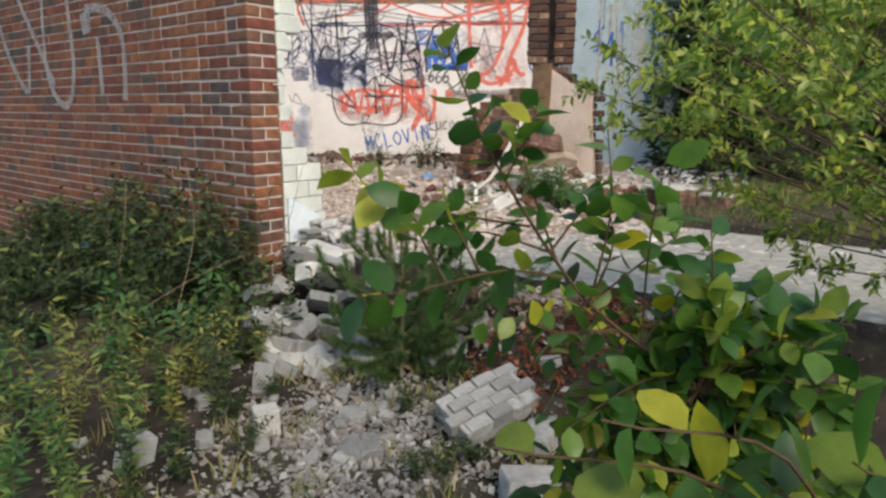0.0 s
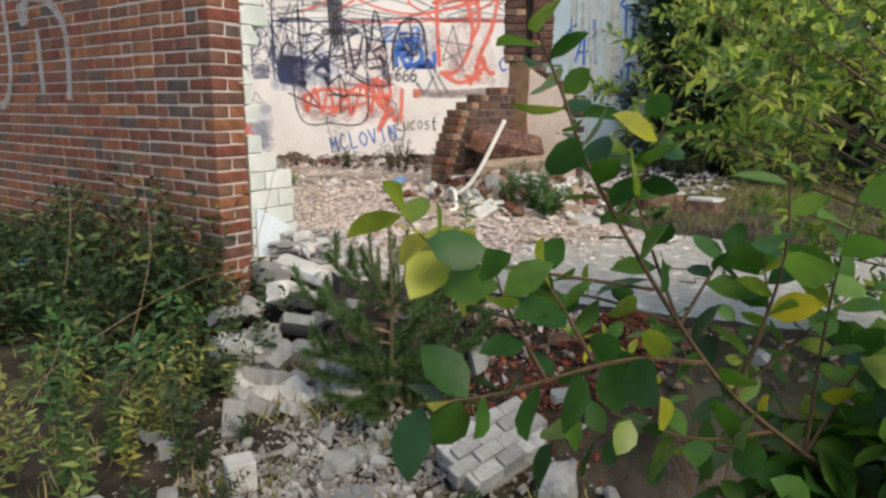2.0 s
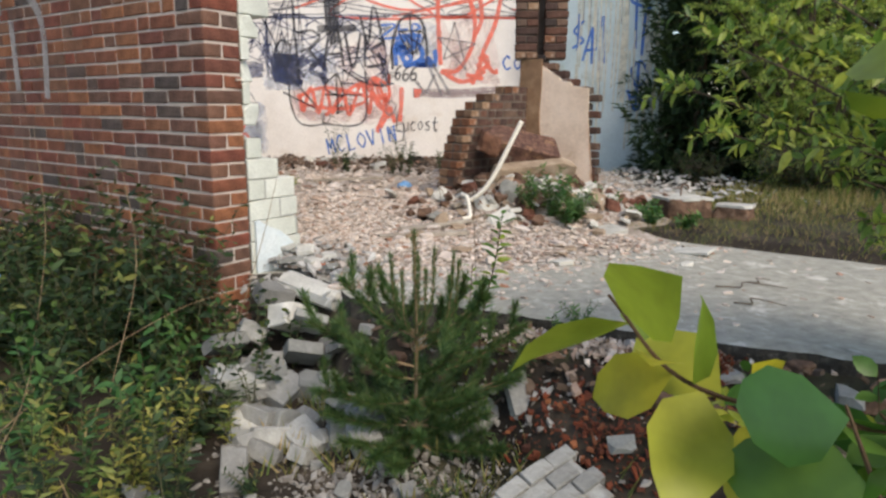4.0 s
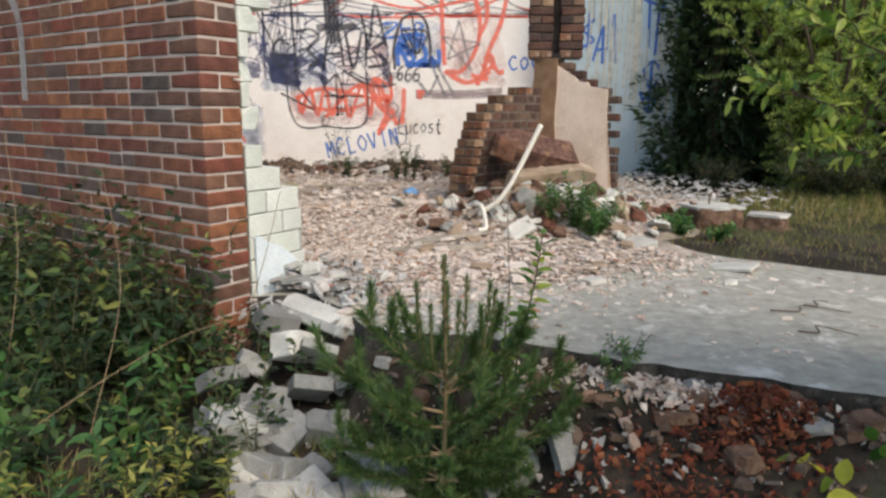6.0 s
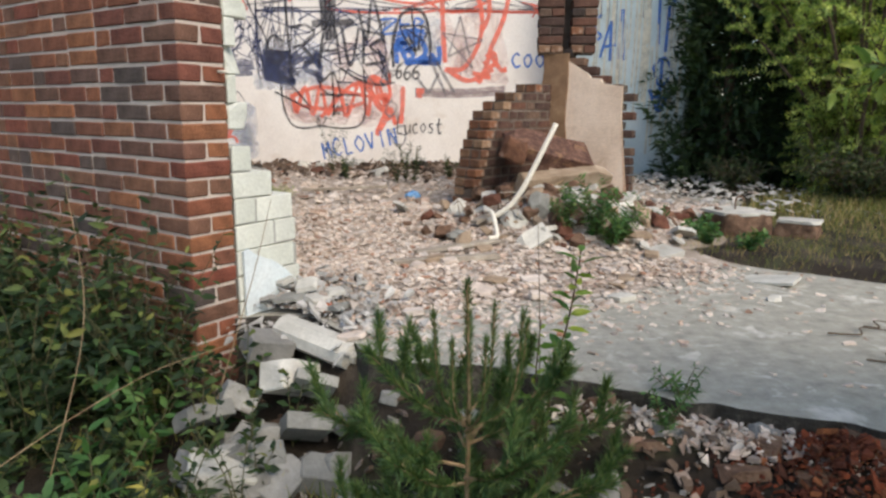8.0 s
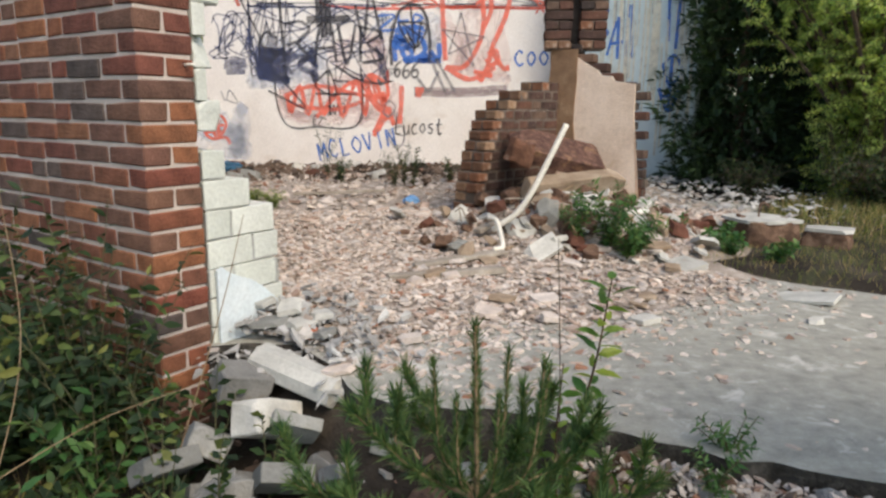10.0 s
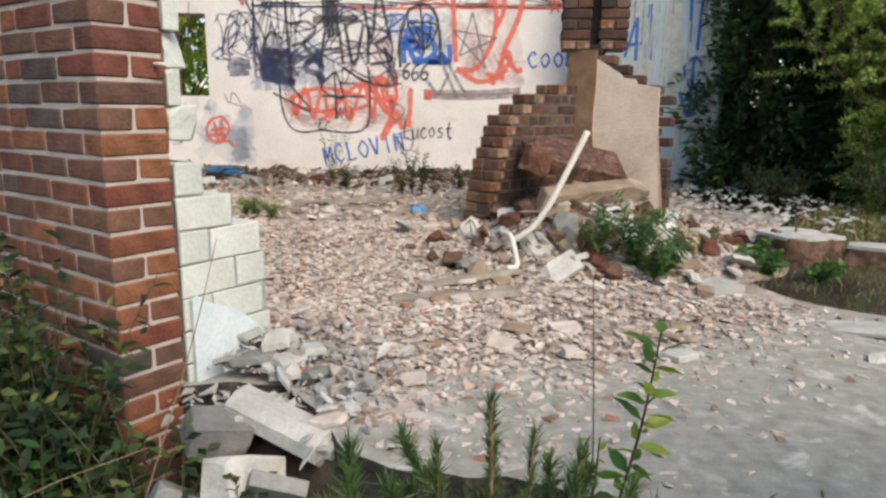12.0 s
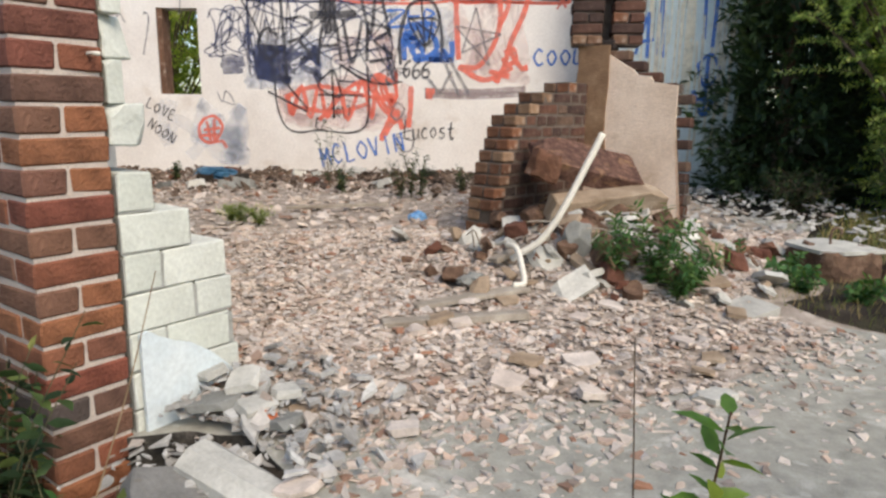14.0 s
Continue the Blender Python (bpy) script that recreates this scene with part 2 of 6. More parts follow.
M_LEAF_BRIGHT = leafy("light_green_leaf", [(0.0, (0.09, 0.16, 0.045)), (0.5, (0.20, 0.28, 0.08)), (1.0, (0.42, 0.45, 0.15))], 0.5, 0.5)
M_LEAF_SUN = leafy("sunlit_light_leaf", [(0.0, (0.16, 0.27, 0.04)), (0.5, (0.32, 0.43, 0.07)), (1.0, (0.52, 0.55, 0.11))], 0.5, 0.5)
M_LUMP = surface("dark_brown_masonry", [(0.28, (0.07, 0.042, 0.03)), (0.5, (0.15, 0.09, 0.06)), (0.72, (0.26, 0.17, 0.115))], 14, 70, 0.95, 1.0)
M_NEEDLE = leafy("pine_needle", [(0.0, (0.03, 0.075, 0.028)), (0.5, (0.06, 0.125, 0.036)), (1.0, (0.15, 0.20, 0.06))], 0.5, 0.25)
M_HEDGE = leafy("dark_conifer_leaf", [(0.0, (0.018, 0.04, 0.018)), (0.6, (0.03, 0.06, 0.022)), (1.0, (0.06, 0.10, 0.03))], 0.55, 0.15)
# weed green with the deep shade along the wall put into its colour
M_WEED_SHADED = leafy("shaded_weed_leaf", [(0.0, (0.012, 0.026, 0.011)), (0.5, (0.024, 0.052, 0.017)), (0.8, (0.05, 0.09, 0.025)), (0.93, (0.10, 0.14, 0.035)), (1.0, (0.20, 0.20, 0.05))], 0.65, 0.2)
M_GREEN = leafy("fresh_weed_leaf", [(0.0, (0.035, 0.10, 0.03)), (0.5, (0.06, 0.15, 0.04)), (1.0, (0.12, 0.20, 0.05))], 0.55, 0.3)
M_YELLOW = leafy("yellow_green_leaf", [(0.0, (0.12, 0.17, 0.04)), (0.5, (0.24, 0.26, 0.07)), (1.0, (0.42, 0.36, 0.08))], 0.6, 0.35)
M_GRASS = leafy("grass_blade", [(0.0, (0.09, 0.14, 0.035)), (0.45, (0.20, 0.21, 0.06)), (0.75, (0.36, 0.29, 0.13)), (1.0, (0.46, 0.33, 0.18))], 0.6, 0.3)
P_BLACK = paint("black_spray_paint", (0.035, 0.035, 0.045), 0.72, 9)
P_NAVY = paint("dark_blue_spray_paint", (0.05, 0.065, 0.15), 0.55)
P_BLUE = paint("blue_spray_paint", (0.05, 0.17, 0.55), 0.75)
P_RED = paint("red_spray_paint", (0.82, 0.17, 0.11), 0.74, 7)
P_PINK = paint("faded_red_spray_paint", (0.78, 0.56, 0.52), 0.20, 4)
P_GREY = paint("grey_spray_paint", (0.22, 0.21, 0.22), 0.55, 8)
P_MAUVE = paint("mauve_spray_paint", (0.35, 0.27, 0.27), 0.55, 6)
P_HAZE = paint("pale_blue_spray_haze", (0.68, 0.70, 0.75), 0.24, 4)
P_CREAM = paint("cream_runs", (0.70, 0.66, 0.52), 0.8, 9)
P_SILVER = paint("faded_silver_spray_paint", (0.42, 0.39, 0.37), 0.62, 9)


# ---- mesh helpers ----
def link_mesh(name, data, material, parent=None, label=""):
    ob = new(name, data)
    if material and not data.materials:
        data.materials.append(material)
    if parent:
        ob.parent = parent
    return tagged(ob, label)


def part(name, bm, material, parent=None, label=""):
    data = bpy.data.meshes.new(name)
    bm.to_mesh(data)
    bm.free()
    return link_mesh(name, data, material, parent, label)


def pydata(name, verts, faces, material, parent=None, label="", smooth=False):
    data = bpy.data.meshes.new(name)
    data.from_pydata([tuple(v) for v in verts], [], [tuple(f) for f in faces])
    if smooth:
        data.polygons.foreach_set("use_smooth", [True] * len(data.polygons))
    data.update()
    return link_mesh(name, data, material, parent, label)


def box(bm, x0, x1, y0, y1, z0, z1, m=None):
    vs = [bm.verts.new((x, y, z)) for x in (x0, x1) for y in (y0, y1) for z in (z0, z1)]
    for f in ((0, 1, 3, 2), (4, 6, 7, 5), (0, 4, 5, 1), (2, 3, 7, 6), (0, 2, 6, 4), (1, 5, 7, 3)):
        bm.faces.new([vs[i] for i in f])
    if m:
        for v in vs:
            v.co = m @ v.co
    return vs


def brick_mesh(name, sx, sy, sz, material, seed, jitter=0.004, bevel=0.006):
    """A worn brick, centred."""
    r = random.Random(seed)
    bm = bmesh.new()
    for v in box(bm, -sx / 2, sx / 2, -sy / 2, sy / 2, -sz / 2, sz / 2):
        v.co += Vector((r.uniform(-1, 1), r.uniform(-1, 1), r.uniform(-1, 1))) * jitter
    bmesh.ops.bevel(bm, geom=bm.edges[:], offset=bevel, segments=1, affect="EDGES")
    data = bpy.data.meshes.new(name)
    bm.to_mesh(data)
    bm.free()
    data.materials.append(material)
    return data


def chunk_mesh(name, sx, sy, sz, material, seed, jag=0.25, cuts=3, rough=1.0):
    """A broken lump: a block with corners knocked off by random planes, bottom at 0."""
    r = random.Random(seed)
    bm = bmesh.new()
    box(bm, -sx / 2, sx / 2, -sy / 2, sy / 2, 0, sz)
    for _ in range(cuts):
        d = Vector((r.uniform(-1, 1), r.uniform(-1, 1), r.uniform(-0.3, 1))).normalized()
        reach = max((v.co - Vector((0, 0, sz / 2))).dot(d) for v in bm.verts)
        geo = bm.verts[:] + bm.edges[:] + bm.faces[:]
        cut = bmesh.ops.bisect_plane(bm, geom=geo, plane_co=Vector((0, 0, sz / 2)) + d * reach * r.uniform(1 - jag * 1.6, 1 - jag * 0.6), plane_no=d, clear_outer=True)
        edges = [e for e in cut["geom_cut"] if isinstance(e, bmesh.types.BMEdge)]
        if edges:
            bmesh.ops.contextual_create(bm, geom=edges)
    bmesh.ops.bevel(bm, geom=bm.edges[:], offset=min(sx, sy, sz) * 0.05, segments=1, affect="EDGES")
    bmesh.ops.triangulate(bm, faces=bm.faces[:])
    bmesh.ops.subdivide_edges(bm, edges=[e for e in bm.edges if e.calc_length() > max(sx, sy, sz) * 0.35], cuts=1)
    if max(sx, sy, sz) > 0.12:
        bmesh.ops.subdivide_edges(bm, edges=bm.edges[:], cuts=1)
        bmesh.ops.triangulate(bm, faces=bm.faces[:])
    big, small = max(sx, sy, sz), min(sx, sy, sz)
    for v in bm.verts:
        v.co += Vector(noise.noise_vector(v.co * (4 / big) + Vector((seed, 0, 0)))) * small * 0.09 * rough + Vector(noise.noise_vector(v.co * (14 / big) + Vector((0, seed, 0)))) * small * 0.035 * rough
    low = min(v.co.z for v in bm.verts)
    for v in bm.verts:
        v.co.z -= low
    data = bpy.data.meshes.new(name)
    bm.to_mesh(data)
    bm.free()
    data.materials.append(material)
    return data


def tube(points, radius, sides=6, taper=1.0):
    """Verts and faces of a tube along points."""
    pts = [Vector(p) for p in points]
    verts, faces = [], []
    for i, p in enumerate(pts):
        d = (pts[min(i + 1, len(pts) - 1)] - pts[max(i - 1, 0)]).normalized()
        a = d.orthogonal().normalized()
        if i and abs(d.dot(last)) < 0.99:
            a = (last - d * last.dot(d)).normalized()
        last = a
        b = d.cross(a)
        r = radius * (1 + (taper - 1) * i / (len(pts) - 1))
        verts += [p + (a * math.cos(k * math.tau / sides) + b * math.sin(k * math.tau / sides)) * r for k in range(sides)]
        if i:
            o = (i - 1) * sides
            faces += [(o + k, o + (k + 1) % sides, o + sides + (k + 1) % sides, o + sides + k) for k in range(sides)]
    n = len(verts)
    faces += [tuple(range(sides))[::-1], tuple(range(n - sides, n))]
    return verts, faces


def spline(points, n=8):
    """Catmull-Rom through points."""
    p = [Vector(q) for q in points]
    p = [p[0] * 2 - p[1]] + p + [p[-1] * 2 - p[-2]]
    out = []
    for i in range(1, len(p) - 2):
        for k in range(n):
            t = k / n
            a, b, c, d = p[i - 1], p[i], p[i + 1], p[i + 2]
            out.append(0.5 * ((2 * b) + (c - a) * t + (2 * a - 5 * b + 4 * c - d) * t * t + (3 * b - a - 3 * c + d) * t ** 3))
    return out + [p[-2]]


class Soup:
    """Collects tubes and other pieces of one mesh."""

    def __init__(self):
        self.v, self.f = [], []

    def add(self, vf):
        o = len(self.v)
        self.v += list(vf[0])
        self.f += [tuple(i + o for i in f) for f in vf[1]]
        return self


OVAL = (np.array([(0, 0, 0), (-.28, .28, .05), (0, .3, 0), (.28, .28, .05), (-.33, .55, .06), (0, .58, -.01), (.33, .55, .06), (-.2, .82, .02), (0, .85, -.03), (.2, .82, .02), (0, 1.0, -.08)], float),
        [(0, 2, 1), (0, 3, 2), (1, 2, 5, 4), (2, 3, 6, 5), (4, 5, 8, 7), (5, 6, 9, 8), (7, 8, 10), (8, 9, 10)])
LANCE = (np.array([(0, 0, 0), (-.15, .4, .04), (0, .42, 0), (.15, .4, .04), (0, 1, -.12)], float), [(0, 2, 1), (0, 3, 2), (1, 2, 4), (2, 3, 4)])
WIDE_LANCE = (np.array([(0, 0, 0), (-.19, .3, .04), (0, .32, 0), (.19, .3, .04), (-.15, .65, .03), (0, .66, -.02), (.15, .65, .03), (0, 1, -.1)], float), [(0, 2, 1), (0, 3, 2), (1, 2, 5, 4), (2, 3, 6, 5), (4, 5, 7), (5, 6, 7)])
BLADE = (np.array([(-.035, 0, 0), (.035, 0, 0), (-.028, .55, .05), (.028, .55, .05), (0, 1, .18)], float), [(0, 1, 3, 2), (2, 3, 4)])
DIAMOND = (np.array([(0, 0, 0), (-.3, .5, .06), (.3, .5, .06), (0, 1, -.05)], float), [(0, 2, 1), (1, 2, 3)])


def leaves(template, places, dirs, sizes, spin=0.6):
    """Verts and faces of many leaves: each springs from its place along its direction, face up with some spin."""
    tv, tf = template
    places, dirs, sizes = np.asarray(places, float), np.asarray(dirs, float), np.asarray(sizes, float)
    dirs = dirs / np.maximum(np.linalg.norm(dirs, axis=1, keepdims=True), 1e-6)
    up = np.array([0, 0, 1.0]) + rng.normal(0, spin, (len(dirs), 3))
    side = np.cross(dirs, up)
    side /= np.maximum(np.linalg.norm(side, axis=1, keepdims=True), 1e-6)
    nor = np.cross(side, dirs)
    v = places[:, None] + sizes[:, None, None] * (tv[None, :, 0:1] * side[:, None] + tv[None, :, 1:2] * dirs[:, None] + tv[None, :, 2:3] * nor[:, None])
    k = len(tv)
    return v.reshape(-1, 3), [tuple(i * k + j for j in f) for i in range(len(places)) for f in tf]


def chips(places, sizes, flat=0.3, tilt=0.35):
    """Verts and faces of many flat broken bits, each a five-sided slab lying on its place."""
    n = len(places)
    ang = np.sort(rng.uniform(0, math.tau, (n, 5)) * 0.35 + np.arange(5) * math.tau / 5, axis=1)
    rad = rng.uniform(0.55, 1.0, (n, 5))
    ring = np.stack([np.cos(ang) * rad, np.sin(ang) * rad, np.zeros((n, 5))], 2)
    ring[:, :, 0] *= rng.uniform(0.6, 1.5, (n, 1))
    spin = rng.uniform(0, math.tau, n)
    c, s = np.cos(spin)[:, None], np.sin(spin)[:, None]
    ring = np.stack([ring[:, :, 0] * c - ring[:, :, 1] * s, ring[:, :, 0] * s + ring[:, :, 1] * c, ring[:, :, 2]], 2)
    thick = rng.uniform(0.5, 1.2, (n, 1, 1)) * flat
    low, high = ring.copy(), ring * rng.uniform(0.8, 1.0, (n, 5, 1))
    high[:, :, 2:3] += thick
    v = np.concatenate([low, high], 1)
    tx, ty = rng.normal(0, tilt, (2, n, 1))
    v[:, :, 2] += v[:, :, 0] * tx + v[:, :, 1] * ty
    v = v * np.asarray(sizes)[:, None, None] + np.asarray(places)[:, None]
    faces = []
    for i in range(n):
        o = i * 10
        faces.append((o + 5, o + 6, o + 7, o + 8, o + 9))
        faces += [(o + k, o + (k + 1) % 5, o + 5 + (k + 1) % 5, o + 5 + k) for k in range(5)]
    return v.reshape(-1, 3), faces


# ---- the plan ----
TURN = -37.4
CORNER = pose(-1.316, 4.230, 0, 0, 0, TURN)
CT, ST = math.cos(radians(TURN)), math.sin(radians(TURN))


def to_local(x, y):
    dx, dy = x + 1.316, y - 4.230
    return dx * CT + dy * ST, -dx * ST + dy * CT


def smooth(a, b, x):
    t = np.clip((x - a) / (b - a), 0, 1)
    return t * t * (3 - 2 * t)


EDGE_X = (-1.02, -0.75, -0.62, -0.54, -0.30, 0.0, 0.26, 0.60, 0.90, 1.21, 3.2)
EDGE_Y = (4.45, 4.36, 4.12, 3.88, 3.77, 3.72, 3.61, 3.40, 3.28, 3.12, 2.15)


def slab_out(x, y):
    """Distance outside the broken front edge of the floor slab."""
    return (np.interp(x, EDGE_X, EDGE_Y) - y) * 0.9


def rubble_height(x, y):
    """Depth of the rubble that lies on the floor."""
    lx, ly = to_local(x, y)
    h = 0.035 * smooth(4.3, 5.2, y) + 0.10 * smooth(5.2, 7.2, y)
    h = h * (1 - smooth(0.9, 1.6, lx - 0.1 * ly))
    h = h + 0.20 * np.exp(-((x - 0.95) ** 2 / 0.55 + (y - 6.75) ** 2 / 0.5))
    h = h + 0.10 * np.exp(-((lx + 0.05) ** 2 / 0.15 + (ly - 0.75) ** 2 / 0.12))
    return h


def ground_height(x, y):
    lx, ly = to_local(x, y)
    at_wall = -ly + 0.5
    d = slab_out(x, y) * smooth(-0.3, 0.5, lx) + at_wall * (1 - smooth(-0.3, 0.5, lx))
    steep = -0.12 - 0.40 * smooth(0.0, 0.42, d) - 0.05 * smooth(0.4, 1.3, d)
    shelf = -0.065 - 0.12 * smooth(0.10, 0.36, d) - 0.385 * smooth(0.34, 1.0, d)
    k = smooth(0.0, 0.4, x)
    h = steep * (1 - k) + shelf * k
    h = h + 0.16 * np.exp(-((x + 0.94) ** 2 / 0.07 + (y - 3.74) ** 2 / 0.06))
    h = h + 0.20 * np.exp(-((x + 0.78) ** 2 / 0.03 + (y - 4.16) ** 2 / 0.03))
    inside = smooth(0.35, 0.0, d + 0.4)
    h = h + inside * 0.02
    grass = smooth(2.85, 3.05, ly) * smooth(1.1, 1.4, lx) + smooth(6.0, 7.0, ly)
    return h + np.clip(grass, 0, 1) * 0.09


# ---- ground, floor and walls ----
def ground():
    def axis(a, b, step):
        mid = list(np.arange(a, b, step))
        far = [0.3, 0.8, 1.6, 3, 6, 12, 25, 60, 150, 400, 1200]
        return np.array([a - f for f in far[::-1]] + mid + [b + f for f in far])
    xs, ys = axis(-5.5, 5.5, 0.07), axis(-0.8, 12.6, 0.07)
    gx, gy = np.meshgrid(xs, ys)
    z = ground_height(gx, gy)
    near = (np.abs(gx) < 6.5) & (gy > -2) & (gy < 14)
    for s, a in ((1.3, 0.05), (4.0, 0.03), (11.0, 0.014)):
        z += near * a * np.array([[noise.noise(Vector((x * s, y * s, 3.1))) for x in xs] for y in ys]) * (0.35 + 0.65 * smooth(-0.1, 0.3, slab_out(gx, gy)))
    v = np.stack([gx, gy, z], 2).reshape(-1, 3)
    w = len(xs)
    f = [(j * w + i, j * w + i + 1, (j + 1) * w + i + 1, (j + 1) * w + i) for j in range(len(ys) - 1) for i in range(w - 1)]
    return tagged(pydata("ground", v, f, M_SOIL, smooth=True), "dark soil with gravel and scattered rubble", "ground", kind="structure")


ground()


def floor_slab():
    """The concrete floor: ragged front edge, worn top."""
    edge = []
    for i in range(121):
        t = i / 120
        x = -1.02 + 4.22 * t
        y = float(np.interp(x, EDGE_X, EDGE_Y))
        n = 0.05 * noise.noise(Vector((x * 3, 0, 1))) + 0.03 * noise.noise(Vector((x * 9, 0, 5)))
        edge.append((x + n * 0.4, y + n))
    def world(lx, ly):
        return (-1.316 + lx * CT - ly * ST, 4.230 + lx * ST + ly * CT)
    back = [world(4.6, 2.9)] + [world(4.4 - i * 0.16, 2.88 + 0.05 * noise.noise(Vector((i * 0.7, 2, 2)))) for i in range(19)]
    back += [world(1.28, 3.4), world(1.15, 4.6), world(1.2, 6.4), (3.2, 11.0), (2.0, 12.1), (-6.2, 12.1), (-6.2, 8.3), world(-0.05, 0.15)]
    ring = edge + back
    bm = bmesh.new()
    top = [bm.verts.new((x, y, 0.0)) for x, y in ring]
    bottom = [bm.verts.new((x, y, -0.62)) for x, y in ring]
    bm.faces.new(top)
    n = len(ring)
    # the side faces take a much darker concrete than the top
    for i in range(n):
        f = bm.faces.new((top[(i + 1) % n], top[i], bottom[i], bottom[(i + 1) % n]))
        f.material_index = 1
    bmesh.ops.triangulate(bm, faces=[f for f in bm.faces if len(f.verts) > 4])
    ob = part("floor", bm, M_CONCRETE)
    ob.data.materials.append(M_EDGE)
    return tagged(ob, "worn grey concrete floor slab with pale patches", "floor", kind="structure")


floor_slab()


def rubble_bed():
    """The mass of crushed plaster under the loose bits."""
    xs, ys = np.arange(-5.5, 2.6, 0.08), np.arange(4.2, 12.15, 0.08)
    gx, gy = np.meshgrid(xs, ys)
    z = rubble_height(gx, gy) - 0.012
    z += 0.03 * np.array([[noise.noise(Vector((x * 3.5, y * 3.5, 9))) for x in xs] for y in ys]) * np.clip(z * 12, 0, 1)
    v = np.stack([gx, gy, z], 2).reshape(-1, 3)
    w = len(xs)
    lx, ly = to_local(gx, gy)
    ok = (ly > 0.3) & (slab_out(gx, gy) < -0.1)
    f = [(j * w + i, j * w + i + 1, (j + 1) * w + i + 1, (j + 1) * w + i) for j in range(len(ys) - 1) for i in range(w - 1) if ok[j, i] and ok[j + 1, i + 1]]
    return tagged(pydata("rubble_bed", v, f, M_DUST, smooth=True), "crushed plaster and dust spread over the floor", "rubble", kind="stuff")


rubble_bed()


# ---- the far wall and its graffiti ----
FAR_Y = 12.16


def far_wall():
    bm = bmesh.new()
    y0, y1 = FAR_Y, FAR_Y + 0.3
    box(bm, -7.5, -3.88, y0, y1, -0.2, 2.85)
    box(bm, -3.32, 3.2, y0, y1, -0.2, 2.85)
    box(bm, -3.88, -3.32, y0, y1, -0.2, 1.21)
    box(bm, -3.88, -3.32, y0, y1, 2.36, 2.85)
    wall = tagged(part("wall_far", bm, M_WHITE), "white plastered wall covered with graffiti", "wall", kind="structure")
    bm = bmesh.new()
    box(bm, -7.5, 3.2, y0 + 0.01, y1, 2.854, 3.5)
    part("brick_band", bm, M_CLAY, wall, "brown bare masonry above the plaster")
    bm = bmesh.new()
    box(bm, -3.877, -3.80, y0 + 0.012, y1 - 0.01, 1.214, 2.356)
    part("window_reveal", bm, M_OLDBRICK_RED, wall, "bare orange brick window reveal")
    return wall


wall_far = far_wall()


def strokes(name, lines, width, material, parent, place, label="", depth=0.004):
    """Flat ribbons of paint along lines in wall units; place turns a wall point (u, v) into the world. Each line lies a little above the one before."""
    s = Soup()
    for k, line in enumerate(lines):
        pts = spline([(a, b, 0) for a, b in line], 6)
        v = []
        for i, p in enumerate(pts):
            d = (pts[min(i + 1, len(pts) - 1)] - pts[max(i - 1, 0)])
            d = d.normalized() if d.length > 1e-6 else Vector((1, 0, 0))
            w = width * (0.85 + 0.3 * noise.noise(Vector((p.x * 0.2, p.y * 0.2, k)))) / 2
            n = Vector((-d.y, d.x, 0)) * w
            v += [place(p.x + n.x, p.y + n.y, depth + k * 0.0002), place(p.x - n.x, p.y - n.y, depth + k * 0.0002)]
        s.add((v, [(2 * i, 2 * i + 1, 2 * i + 3, 2 * i + 2) for i in range(len(pts) - 1)]))
    return pydata(name, s.v, s.f, material, parent, label)


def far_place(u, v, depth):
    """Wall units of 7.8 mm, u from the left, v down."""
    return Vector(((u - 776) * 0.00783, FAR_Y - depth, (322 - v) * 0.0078))


